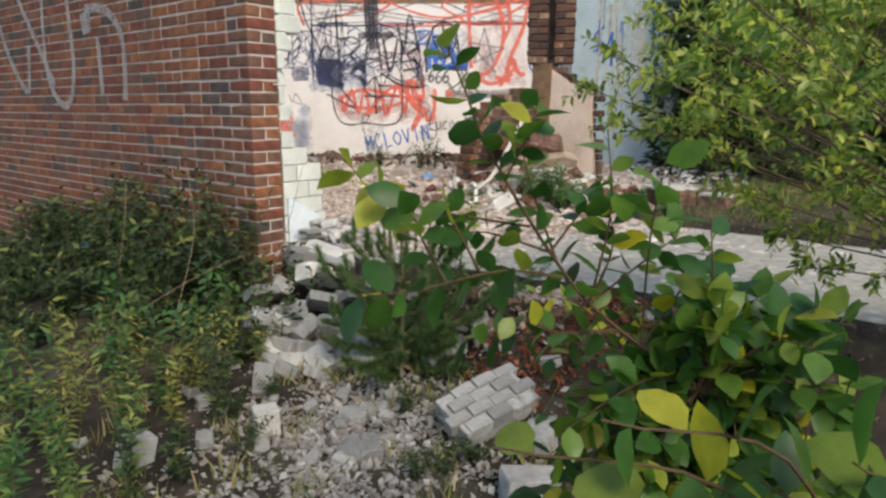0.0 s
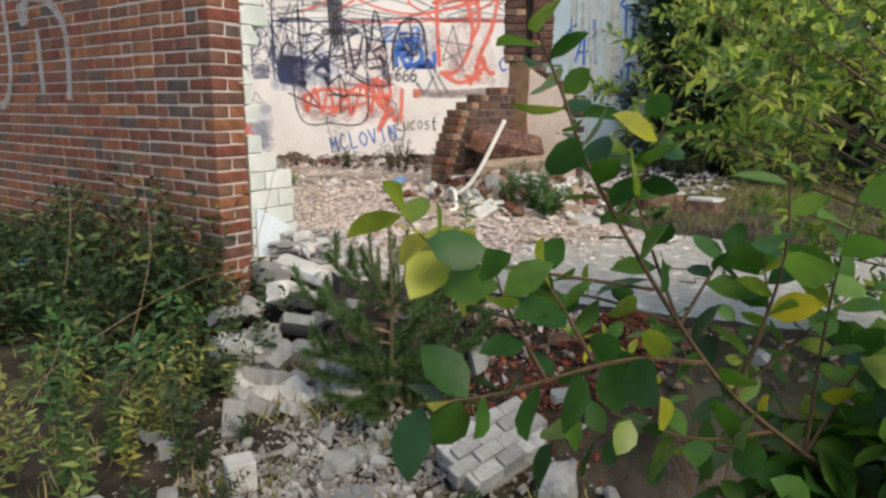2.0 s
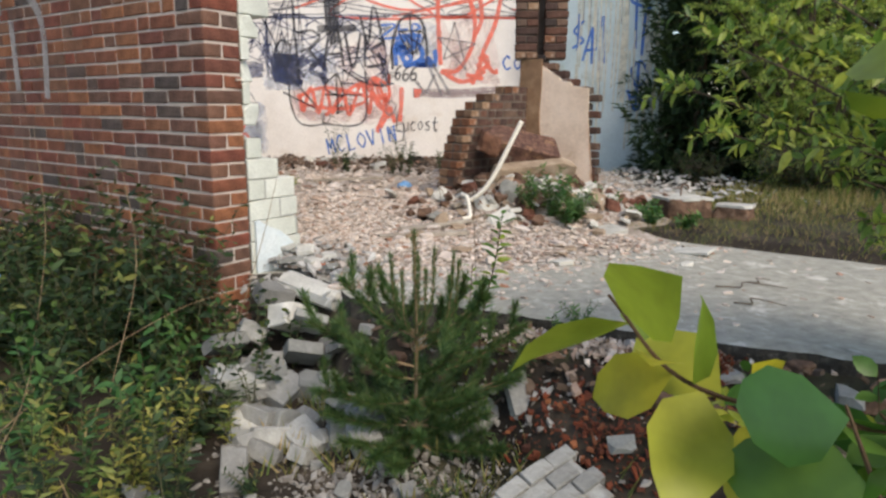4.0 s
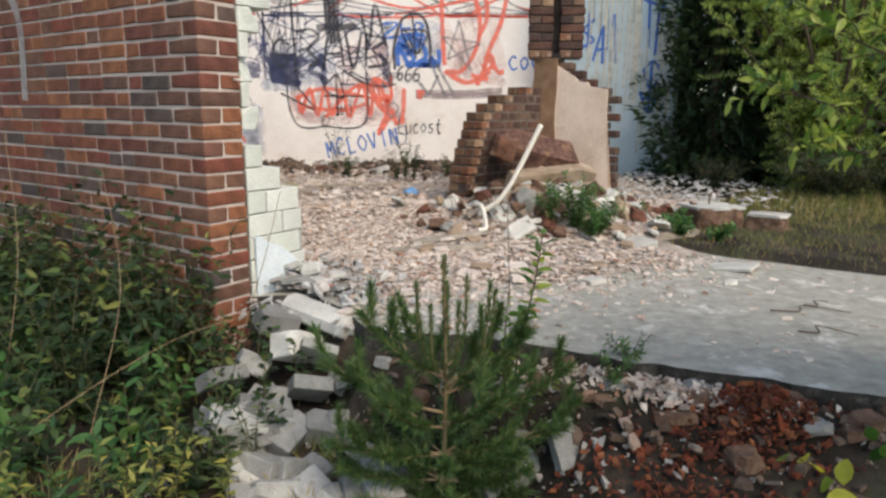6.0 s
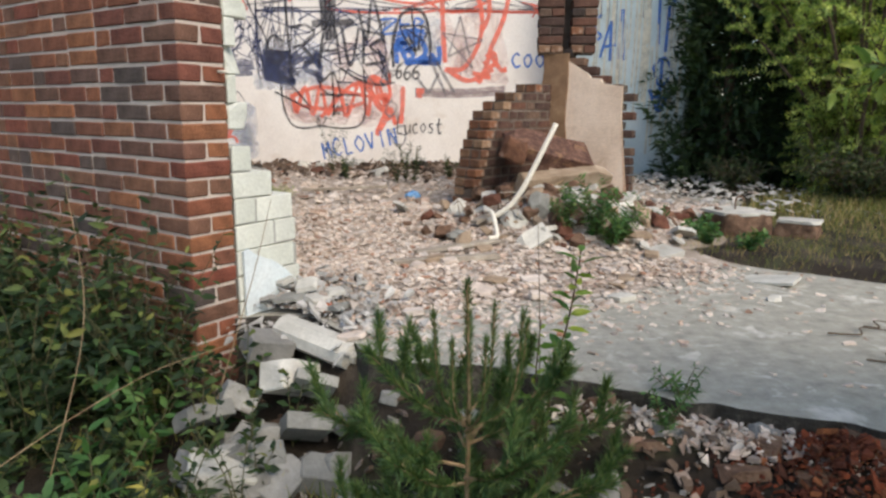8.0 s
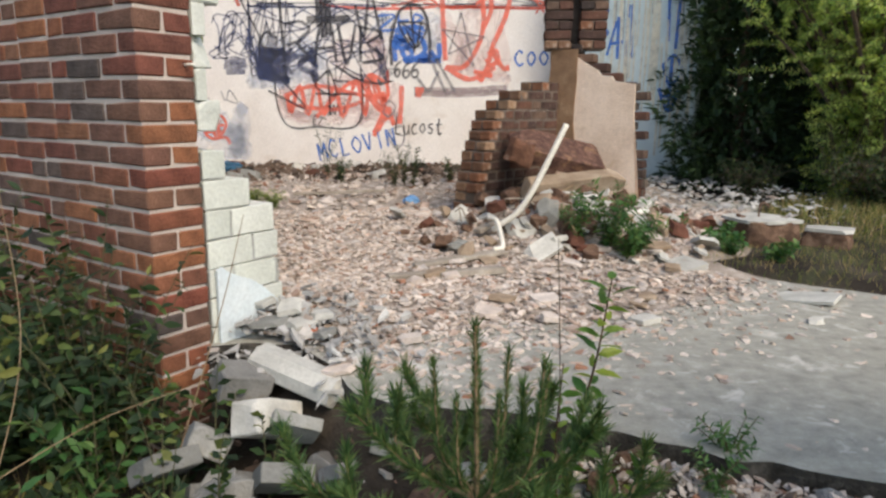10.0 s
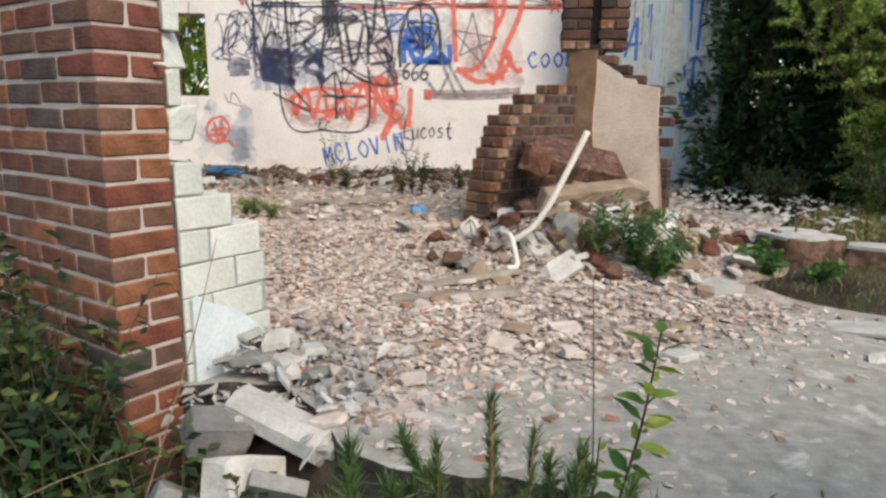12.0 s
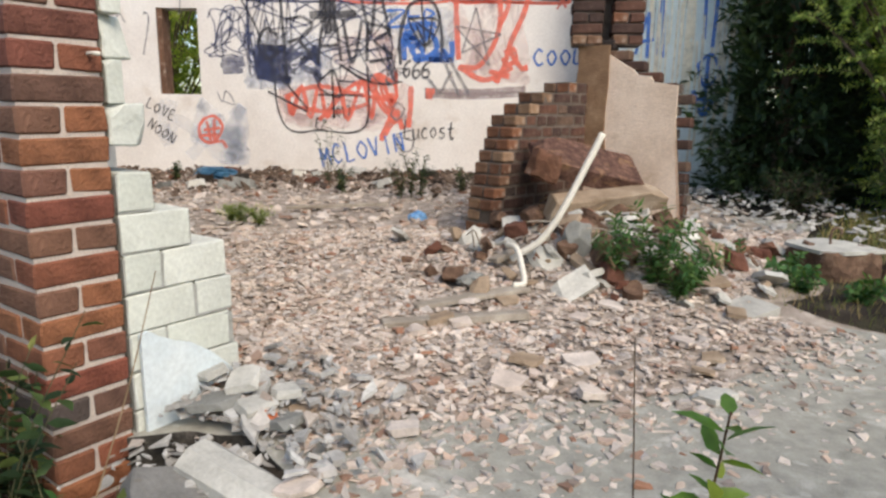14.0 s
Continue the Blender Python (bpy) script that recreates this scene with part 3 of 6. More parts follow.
GLYPHS = {
    "6": [[(0.9, 1.0), (0.3, 0.75), (0.05, 0.3), (0.4, 0.0), (0.85, 0.2), (0.7, 0.5), (0.2, 0.4)]],
    "2": [[(0.1, 0.8), (0.5, 1.0), (0.8, 0.75), (0.1, 0.05), (0.9, 0.05)]], "0": [[(0.5, 1.0), (0.1, 0.5), (0.5, 0.0), (0.9, 0.5), (0.5, 1.0)]],
    "1": [[(0.3, 0.8), (0.5, 1.0), (0.5, 0.0)]], "7": [[(0.1, 0.95), (0.9, 1.0), (0.4, 0.0)]],
    "E": [[(0.8, 0.95), (0.15, 0.95), (0.15, 0.0), (0.85, 0.02)], [(0.15, 0.5), (0.7, 0.52)]], "Z": [[(0.1, 0.95), (0.85, 0.95), (0.1, 0.05), (0.9, 0.05)]],
    "L": [[(0.2, 1.05), (0.15, 0.4), (0.2, 0.02), (0.85, 0.05)]], "u": [[(0.1, 0.6), (0.15, 0.1), (0.5, 0.0), (0.8, 0.3)], [(0.85, 0.62), (0.82, 0.3), (0.9, 0.0)]],
    "c": [[(0.8, 0.55), (0.4, 0.6), (0.1, 0.3), (0.4, 0.0), (0.85, 0.1)]], "o": [[(0.5, 0.6), (0.1, 0.3), (0.5, 0.0), (0.85, 0.3), (0.5, 0.6)]],
    "s": [[(0.8, 0.6), (0.3, 0.55), (0.3, 0.38), (0.75, 0.25), (0.6, 0.02), (0.1, 0.05)]], "t": [[(0.5, 1.0), (0.4, 0.4), (0.55, 0.02), (0.85, 0.15)], [(0.1, 0.6), (0.9, 0.66)]],
    "M": [[(0.1, 0.0), (0.15, 1.0)], [(0.15, 1.0), (0.5, 0.35)], [(0.5, 0.35), (0.85, 1.0)], [(0.85, 1.0), (0.92, 0.0)]], "C": [[(0.85, 0.85), (0.45, 1.0), (0.1, 0.5), (0.45, 0.0), (0.9, 0.15)]],
    "O": [[(0.5, 0.95), (0.1, 0.5), (0.5, 0.0), (0.9, 0.5), (0.5, 0.95)]], "V": [[(0.1, 1.0), (0.5, 0.0)], [(0.5, 0.0), (0.9, 1.0)]], "I": [[(0.5, 1.0), (0.5, 0.0)]],
    "N": [[(0.12, 0.0), (0.15, 1.0)], [(0.15, 1.0), (0.82, 0.0)], [(0.82, 0.0), (0.88, 1.0)]],
}


def hand(name, word, u, v, w, h, width, material, depth, roll, label):
    """A word written by hand with a spray can, in wall units."""
    r = random.Random(len(word) * 7 + int(u))
    ca, sa = math.cos(radians(roll)), math.sin(radians(roll))
    lines = []
    for k, ch in enumerate(word):
        dy = r.uniform(-0.08, 0.08) * h
        for line in GLYPHS[ch]:
            pts = [((k + 0.08 + 0.84 * a + r.uniform(-0.04, 0.04)) * w, b * h + dy) for a, b in line]
            lines.append([(u + a * ca - b * sa, v - (a * sa + b * ca)) for a, b in pts])
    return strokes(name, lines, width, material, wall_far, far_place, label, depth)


def scribble(seed, u0, u1, v0, v1, n, turns=5):
    """Loose tag-like squiggles inside a patch."""
    r = random.Random(seed)
    out = []
    for _ in range(n):
        u, v = r.uniform(u0, u1), r.uniform(v0, v1)
        line = [(u, v)]
        for _ in range(turns):
            u = min(u1, max(u0, u + r.uniform(-0.4, 0.4) * (u1 - u0)))
            v = min(v1, max(v0, v + r.uniform(-0.7, 0.7) * (v1 - v0)))
            line.append((u, v))
        out.append(line)
    return out


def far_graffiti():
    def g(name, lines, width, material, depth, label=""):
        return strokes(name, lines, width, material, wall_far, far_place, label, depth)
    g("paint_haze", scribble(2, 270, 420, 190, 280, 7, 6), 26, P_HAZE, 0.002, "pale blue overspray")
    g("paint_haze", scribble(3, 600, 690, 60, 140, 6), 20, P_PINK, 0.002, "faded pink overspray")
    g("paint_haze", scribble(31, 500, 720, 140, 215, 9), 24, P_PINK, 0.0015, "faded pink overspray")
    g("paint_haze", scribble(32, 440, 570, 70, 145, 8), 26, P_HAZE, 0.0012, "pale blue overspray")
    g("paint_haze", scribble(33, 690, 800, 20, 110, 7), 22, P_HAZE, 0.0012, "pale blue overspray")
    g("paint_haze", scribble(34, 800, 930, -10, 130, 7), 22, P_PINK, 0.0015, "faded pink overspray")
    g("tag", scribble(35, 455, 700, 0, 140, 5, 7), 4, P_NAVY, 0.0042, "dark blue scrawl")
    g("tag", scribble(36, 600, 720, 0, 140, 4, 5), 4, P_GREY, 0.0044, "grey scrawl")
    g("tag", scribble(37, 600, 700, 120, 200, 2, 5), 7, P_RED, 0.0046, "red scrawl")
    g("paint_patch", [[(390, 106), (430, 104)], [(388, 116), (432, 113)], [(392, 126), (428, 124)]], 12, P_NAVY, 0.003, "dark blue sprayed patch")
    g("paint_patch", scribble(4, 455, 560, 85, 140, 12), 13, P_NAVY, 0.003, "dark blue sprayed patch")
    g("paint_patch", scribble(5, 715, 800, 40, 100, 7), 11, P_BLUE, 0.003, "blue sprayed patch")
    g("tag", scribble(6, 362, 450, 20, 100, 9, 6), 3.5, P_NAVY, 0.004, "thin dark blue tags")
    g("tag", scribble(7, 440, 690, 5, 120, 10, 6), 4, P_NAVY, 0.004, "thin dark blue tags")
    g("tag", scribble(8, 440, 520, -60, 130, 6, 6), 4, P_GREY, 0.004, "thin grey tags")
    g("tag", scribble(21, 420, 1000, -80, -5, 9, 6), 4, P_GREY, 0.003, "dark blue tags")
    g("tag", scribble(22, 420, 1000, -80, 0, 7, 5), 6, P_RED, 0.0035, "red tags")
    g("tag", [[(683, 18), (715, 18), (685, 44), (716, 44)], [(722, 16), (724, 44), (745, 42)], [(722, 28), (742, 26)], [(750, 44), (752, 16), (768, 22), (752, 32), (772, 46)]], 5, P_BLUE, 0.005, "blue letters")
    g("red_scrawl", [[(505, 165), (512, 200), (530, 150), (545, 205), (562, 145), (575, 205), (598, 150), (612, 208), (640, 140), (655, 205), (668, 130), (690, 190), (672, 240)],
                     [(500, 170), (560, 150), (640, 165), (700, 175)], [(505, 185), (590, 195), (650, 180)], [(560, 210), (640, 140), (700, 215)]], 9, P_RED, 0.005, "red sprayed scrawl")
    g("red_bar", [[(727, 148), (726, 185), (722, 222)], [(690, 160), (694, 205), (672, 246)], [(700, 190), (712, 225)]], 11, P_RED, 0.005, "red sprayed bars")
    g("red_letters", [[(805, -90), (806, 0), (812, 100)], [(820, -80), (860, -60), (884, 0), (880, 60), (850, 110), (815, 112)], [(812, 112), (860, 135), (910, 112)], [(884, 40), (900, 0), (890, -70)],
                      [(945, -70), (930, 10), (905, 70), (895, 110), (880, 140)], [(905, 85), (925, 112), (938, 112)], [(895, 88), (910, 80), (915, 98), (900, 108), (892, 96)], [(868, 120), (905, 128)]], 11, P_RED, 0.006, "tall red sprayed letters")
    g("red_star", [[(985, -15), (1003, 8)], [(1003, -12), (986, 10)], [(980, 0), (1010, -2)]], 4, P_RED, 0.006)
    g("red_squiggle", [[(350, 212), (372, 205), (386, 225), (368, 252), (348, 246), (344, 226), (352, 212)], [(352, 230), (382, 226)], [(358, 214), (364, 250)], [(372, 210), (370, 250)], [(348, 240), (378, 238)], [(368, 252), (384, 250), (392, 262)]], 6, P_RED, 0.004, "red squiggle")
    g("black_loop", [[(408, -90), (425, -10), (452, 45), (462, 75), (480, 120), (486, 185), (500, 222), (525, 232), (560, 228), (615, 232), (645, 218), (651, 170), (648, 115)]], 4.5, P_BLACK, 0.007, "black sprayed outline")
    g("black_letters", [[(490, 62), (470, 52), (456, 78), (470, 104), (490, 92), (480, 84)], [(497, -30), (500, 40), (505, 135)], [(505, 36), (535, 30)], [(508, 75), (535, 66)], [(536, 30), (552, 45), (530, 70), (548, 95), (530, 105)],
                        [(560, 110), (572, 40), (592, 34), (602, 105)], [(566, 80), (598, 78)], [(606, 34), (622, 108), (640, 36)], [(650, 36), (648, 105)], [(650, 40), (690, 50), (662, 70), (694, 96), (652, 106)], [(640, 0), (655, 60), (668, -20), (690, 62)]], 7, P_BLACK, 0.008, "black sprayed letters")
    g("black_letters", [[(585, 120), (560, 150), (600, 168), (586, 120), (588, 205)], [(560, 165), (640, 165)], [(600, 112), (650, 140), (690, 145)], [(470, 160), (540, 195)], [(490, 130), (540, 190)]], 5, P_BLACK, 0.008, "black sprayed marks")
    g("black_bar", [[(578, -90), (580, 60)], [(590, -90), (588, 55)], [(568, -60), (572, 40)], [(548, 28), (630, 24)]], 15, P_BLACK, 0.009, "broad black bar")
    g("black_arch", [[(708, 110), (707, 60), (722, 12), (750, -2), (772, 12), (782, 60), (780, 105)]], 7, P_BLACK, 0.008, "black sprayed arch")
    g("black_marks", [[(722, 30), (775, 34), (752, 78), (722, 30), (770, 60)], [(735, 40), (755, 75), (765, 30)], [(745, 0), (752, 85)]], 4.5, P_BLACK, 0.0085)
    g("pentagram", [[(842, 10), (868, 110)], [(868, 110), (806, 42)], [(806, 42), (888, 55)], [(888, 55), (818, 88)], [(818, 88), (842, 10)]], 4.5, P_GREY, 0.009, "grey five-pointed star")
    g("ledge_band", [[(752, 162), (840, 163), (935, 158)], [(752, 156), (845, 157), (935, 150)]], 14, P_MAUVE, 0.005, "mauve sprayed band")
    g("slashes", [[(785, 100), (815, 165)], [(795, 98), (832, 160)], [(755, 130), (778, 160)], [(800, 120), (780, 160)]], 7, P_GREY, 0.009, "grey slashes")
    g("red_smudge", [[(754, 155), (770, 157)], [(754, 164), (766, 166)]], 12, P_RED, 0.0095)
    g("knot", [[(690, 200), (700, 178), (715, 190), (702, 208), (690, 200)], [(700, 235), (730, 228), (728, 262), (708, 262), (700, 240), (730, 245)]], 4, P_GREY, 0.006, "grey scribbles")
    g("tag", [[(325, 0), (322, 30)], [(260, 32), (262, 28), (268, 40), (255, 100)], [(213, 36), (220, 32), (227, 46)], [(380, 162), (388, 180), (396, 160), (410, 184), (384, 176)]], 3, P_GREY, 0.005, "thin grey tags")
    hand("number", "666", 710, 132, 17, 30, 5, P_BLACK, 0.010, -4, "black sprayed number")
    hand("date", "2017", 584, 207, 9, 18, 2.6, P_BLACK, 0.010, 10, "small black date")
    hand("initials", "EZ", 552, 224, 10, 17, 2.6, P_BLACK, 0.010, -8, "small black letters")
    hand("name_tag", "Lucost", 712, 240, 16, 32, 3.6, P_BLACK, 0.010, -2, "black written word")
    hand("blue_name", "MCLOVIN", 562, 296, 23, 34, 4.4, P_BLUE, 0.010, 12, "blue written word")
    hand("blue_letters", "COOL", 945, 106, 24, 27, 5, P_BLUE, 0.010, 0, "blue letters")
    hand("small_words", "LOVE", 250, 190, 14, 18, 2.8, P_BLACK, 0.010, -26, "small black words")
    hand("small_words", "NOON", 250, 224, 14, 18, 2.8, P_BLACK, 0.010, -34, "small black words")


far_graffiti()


def blue_wall():
    """The pale blue wall that comes forward from the far wall."""
    wall = Matrix.Translation((3.46, 10.40, 0)) @ pose(0, 0, 0, 0, 0, -35.0)
    bm = bmesh.new()
    box(bm, -1.78, 0.0, 0, 0.28, -0.2, 3.5, wall)
    ob = tagged(part("wall_blue", bm, M_BLUEWALL), "pale blue plastered wall with blue graffiti and runs", "wall", kind="structure")
    def place(u, v, depth):
        return wall @ Vector((u, -depth, v))
    r = random.Random(3)
    runs = [[(u := r.uniform(-1.35, -0.05), v := r.uniform(1.6, 3.3)), (u + 0.01, v - 0.5), (u - 0.005, v - r.uniform(0.7, 1.6))] for _ in range(46)]
    strokes("paint_runs", runs, 0.028, P_CREAM, ob, place, "cream paint runs", 0.002)
    strokes("dark_runs", [[(u + 0.03, v), (u + 0.035, v - 0.6)] for (u, v), *_ in runs[:9]], 0.018, P_GREY, ob, place, "grey paint runs", 0.004)
    blue = [[(-1.22, 2.35), (-1.38, 2.2), (-1.22, 2.05), (-1.40, 1.95)], [(-1.30, 2.45), (-1.31, 1.9)], [(-1.10, 2.2), (-1.22, 1.75)], [(-1.08, 2.25), (-1.07, 1.7)], [(-1.2, 1.9), (-1.0, 1.92)],
            [(-0.95, 2.4), (-0.96, 1.6)], [(-0.90, 2.4), (-0.88, 1.7)], [(-0.45, 3.0), (-0.2, 2.85), (-0.5, 2.6), (-0.2, 2.45)], [(-0.42, 2.6), (-0.40, 1.9)], [(-0.28, 2.4), (-0.3, 1.8)],
            [(-0.45, 1.6), (-0.30, 1.72), (-0.2, 1.5), (-0.35, 1.35), (-0.45, 1.6)], [(-0.48, 1.3), (-0.34, 1.0), (-0.2, 1.3)], [(-0.33, 1.7), (-0.34, 1.0)], [(-0.44, 1.2), (-0.22, 1.18)]]
    strokes("blue_tags", blue, 0.05, P_BLUE, ob, place, "blue sprayed tags", 0.005)
    return ob


blue_wall()


# ---- the chimney ----
def lay(parent, meshes, m, bricks):
    """Bricks as objects of their own: (mesh, x, y, z, turn) in the frame m."""
    for k, x, y, z, turn in bricks:
        ob = new("brick", meshes[k])
        ob.parent = parent
        ob.matrix_basis = m @ pose(x, y, z, 0, 0, turn)


OLD_S = [brick_mesh("old_stretcher", 0.24, 0.115, 0.071, M_OLDBRICK, s, 0.005, 0.008) for s in range(4)]
OLD_H = [brick_mesh("old_header", 0.115, 0.115, 0.071, M_OLDBRICK, s + 9, 0.005, 0.008) for s in range(3)]
RED_H = [brick_mesh("red_header", 0.115, 0.115, 0.071, M_OLDBRICK_RED, s + 19, 0.006, 0.009) for s in range(3)]
WALL_TURN = 44.5
PANEL_TURN = -36.0


def masonry(name, core, parent, label):
    """A wall of a thing: a part that carries its mortar core, and takes its bricks."""
    wall = tagged(new(name), label)
    wall.parent = parent
    tagged(part("mortar", core, M_SOOT, wall, "sooty mortar"), kind="stuff")
    return wall


def chimney():
    """The ruin of a chimney: a stepped brick cheek, a plastered back and two flue pillars."""
    corner = Vector((1.07, 7.93, 0))
    ob = tagged(new("chimney"), "ruined brick chimney with cream plaster on its back wall", "chimney")
    ob.location = corner
    meshes = OLD_S + OLD_H + RED_H
    cheek = pose(0, 0, 0, 0, 0, WALL_TURN)
    r = random.Random(11)
    ends = [1.24, 1.24, 1.24, 1.22, 1.22, 1.20, 1.16, 1.15, 1.11, 1.06, 1.03, 0.98, 0.84, 0.66, 0.34]
    bricks, core = [], bmesh.new()
    for c, reach in enumerate(ends):
        z = 0.035 + c * 0.0833
        x = -reach
        bricks.append((7 + r.randrange(3), x + 0.058 + r.uniform(-0.015, 0.012), r.uniform(-0.012, 0.006), z, r.uniform(-6, 6)))
        bricks.append((7 + r.randrange(3), x + 0.058, 0.125, z, r.uniform(-3, 3)))
        x += 0.125
        while x < -0.02:
            if x > -0.26 or r.random() < 0.6:
                bricks.append((4 + r.randrange(3), x + 0.058, 0.0, z, r.uniform(-2, 2)))
                x += 0.125
            else:
                bricks.append((r.randrange(4), x + 0.12, 0.0, z, r.uniform(-1, 1)))
                x += 0.25
        if reach > 0.3:
            box(core, -reach + 0.008, 0.0, -0.053, 0.178, z - 0.042, z + 0.0405)
    core.transform(cheek)
    lay(masonry("cheek_wall", core, ob, "stepped brick cheek in sooty mortar"), meshes, cheek, bricks)
    panel = pose(0, 0, 0, 0, 0, PANEL_TURN)
    tops = [(0.10, 0.95), (0.20, 1.46), (0.30, 1.40), (0.40, 1.34), (0.44, 1.30), (0.54, 1.29), (0.56, 1.25), (0.74, 1.22), (0.75, 0.95), (0.76, 0.75), (0.80, 0.3), (0.86, 0.0)]
    bm = bmesh.new()
    front, back = [], []
    outline = [(-0.02, 0.0)] + [(a + 0.012 * noise.noise(Vector((a * 9, b * 9, 4))), b) for a, b in tops]
    for a, b in outline:
        front.append(bm.verts.new((a, -0.062, b)))
        back.append(bm.verts.new((a, -0.04, b)))
    bm.faces.new(front)
    bm.faces.new(back[::-1])
    for i in range(len(front)):
        j = (i + 1) % len(front)
        bm.faces.new((front[j], front[i], back[i], back[j]))
    bmesh.ops.triangulate(bm, faces=[f for f in bm.faces if len(f.verts) > 4])
    bm.transform(panel)
    part("plaster", bm, M_CREAM, ob, "cream plaster with a broken edge")
    bricks = []
    reach = [0.92, 0.90, 0.92, 0.90, 0.92, 0.90, 0.88, 0.82, 0.80, 0.82, 0.80, 0.82, 0.80, 0.82, 0.80, 0.60, 0.48, 0.36, 0.22]
    core = bmesh.new()
    for c, far in enumerate(reach):
        z = 0.035 + c * 0.0833
        x = -0.02 + (0.125 if c % 2 else 0)
        while x < far - 0.12:
            w = 0.25 if x + 0.25 <= far + 0.04 else 0.125
            k = r.randrange(4) if w == 0.25 else 4 + r.randrange(3)
            bricks.append((k, x + w / 2, 0.02, z, r.uniform(-1, 1)))
            x += w
        box(core, -0.02, far - 0.05, -0.03, 0.07, z - 0.036, z + 0.03)
    core.transform(panel)
    lay(masonry("back_wall", core, ob, "brick back wall in sooty mortar"), meshes, panel, bricks)
    # brown clay strip in the corner
    bm = bmesh.new()
    box(bm, -0.06, 0.20, -0.080, -0.055, 0.55, 1.53)
    bmesh.ops.subdivide_edges(bm, edges=bm.edges[:], cuts=5, use_grid_fill=True)
    for v in bm.verts:
        v.co += Vector((noise.noise(v.co * 6) * 0.03, noise.noise(v.co * 9 + Vector((3, 0, 0))) * 0.012, 0))
    bm.transform(panel)
    part("clay_strip", bm, M_CLAY, ob, "brown clay render in the corner")
    # the flue above
    bricks = []
    core = bmesh.new()
    for c in range(22):
        z = 1.57 + c * 0.0833
        for x in (-0.155, 0.155):
            bricks.append((r.randrange(4) if c % 2 else 4 + r.randrange(3), x, 0.06, z, r.uniform(-2, 2)))
            if c % 2:
                bricks.append((r.randrange(4), x + r.uniform(-0.006, 0.006), -0.06, z, r.uniform(-2, 2)))
            else:
                for side in (-0.062, 0.062):
                    bricks.append(((7 if r.random() < 0.5 else 4) + r.randrange(3), x + side, -0.06 + r.uniform(-0.006, 0.006), z, r.uniform(-3, 3)))
    for x in (-0.155, 0.155):
        box(core, x - 0.105, x + 0.105, -0.10, 0.11, 1.53, 3.42)
    box(core, -0.07, 0.07, 0.04, 0.10, 1.53, 3.42)
    flue = pose(0.13, -0.02, 0, 0, 0, -8)
    core.transform(flue)
    lay(masonry("flue", core, ob, "twin brick pillars of the flue"), meshes, flue, bricks)
    return ob


chimney()


# ---- the front wall ----
WALL_BASE = -0.652
COURSE = 0.08333


def front_wall():
    """Facing brickwork with a one-brick return at the opening."""
    bm = bmesh.new()
    box(bm, -7.0, -0.007, 0.007, 0.233, WALL_BASE, 3.3, CORNER)
    wall = tagged(part("wall_front", bm, M_MORTAR), "weathered red-brown brick wall with pale mortar and a broken end", "wall", kind="structure")
    return wall


wall_front = front_wall()


def front_graffiti():
    def place(u, v, depth):
        return CORNER @ Vector((u, -depth, v))
    lines = [[(-4.6, 2.1), (-4.3, 1.5), (-3.9, 1.15), (-3.75, 1.6)], [(-3.3, 2.2), (-3.35, 1.3), (-3.0, 1.0), (-2.75, 1.3), (-2.75, 2.0)], [(-4.0, 2.2), (-3.2, 1.2)],
             [(-2.4, 1.85), (-2.0, 1.8), (-1.75, 1.55), (-1.78, 1.05)], [(-2.2, 1.6), (-2.2, 1.1)]]
    strokes("silver_tag", lines, 0.09, P_SILVER, wall_front, place, "faded silver spray tag on the bricks", 0.008)
    strokes("silver_blob", [[(-2.5, 1.75), (-2.3, 1.78)], [(-2.48, 1.68), (-2.32, 1.7)]], 0.13, P_SILVER, wall_front, place, "silver spray blob", 0.010)


front_graffiti()


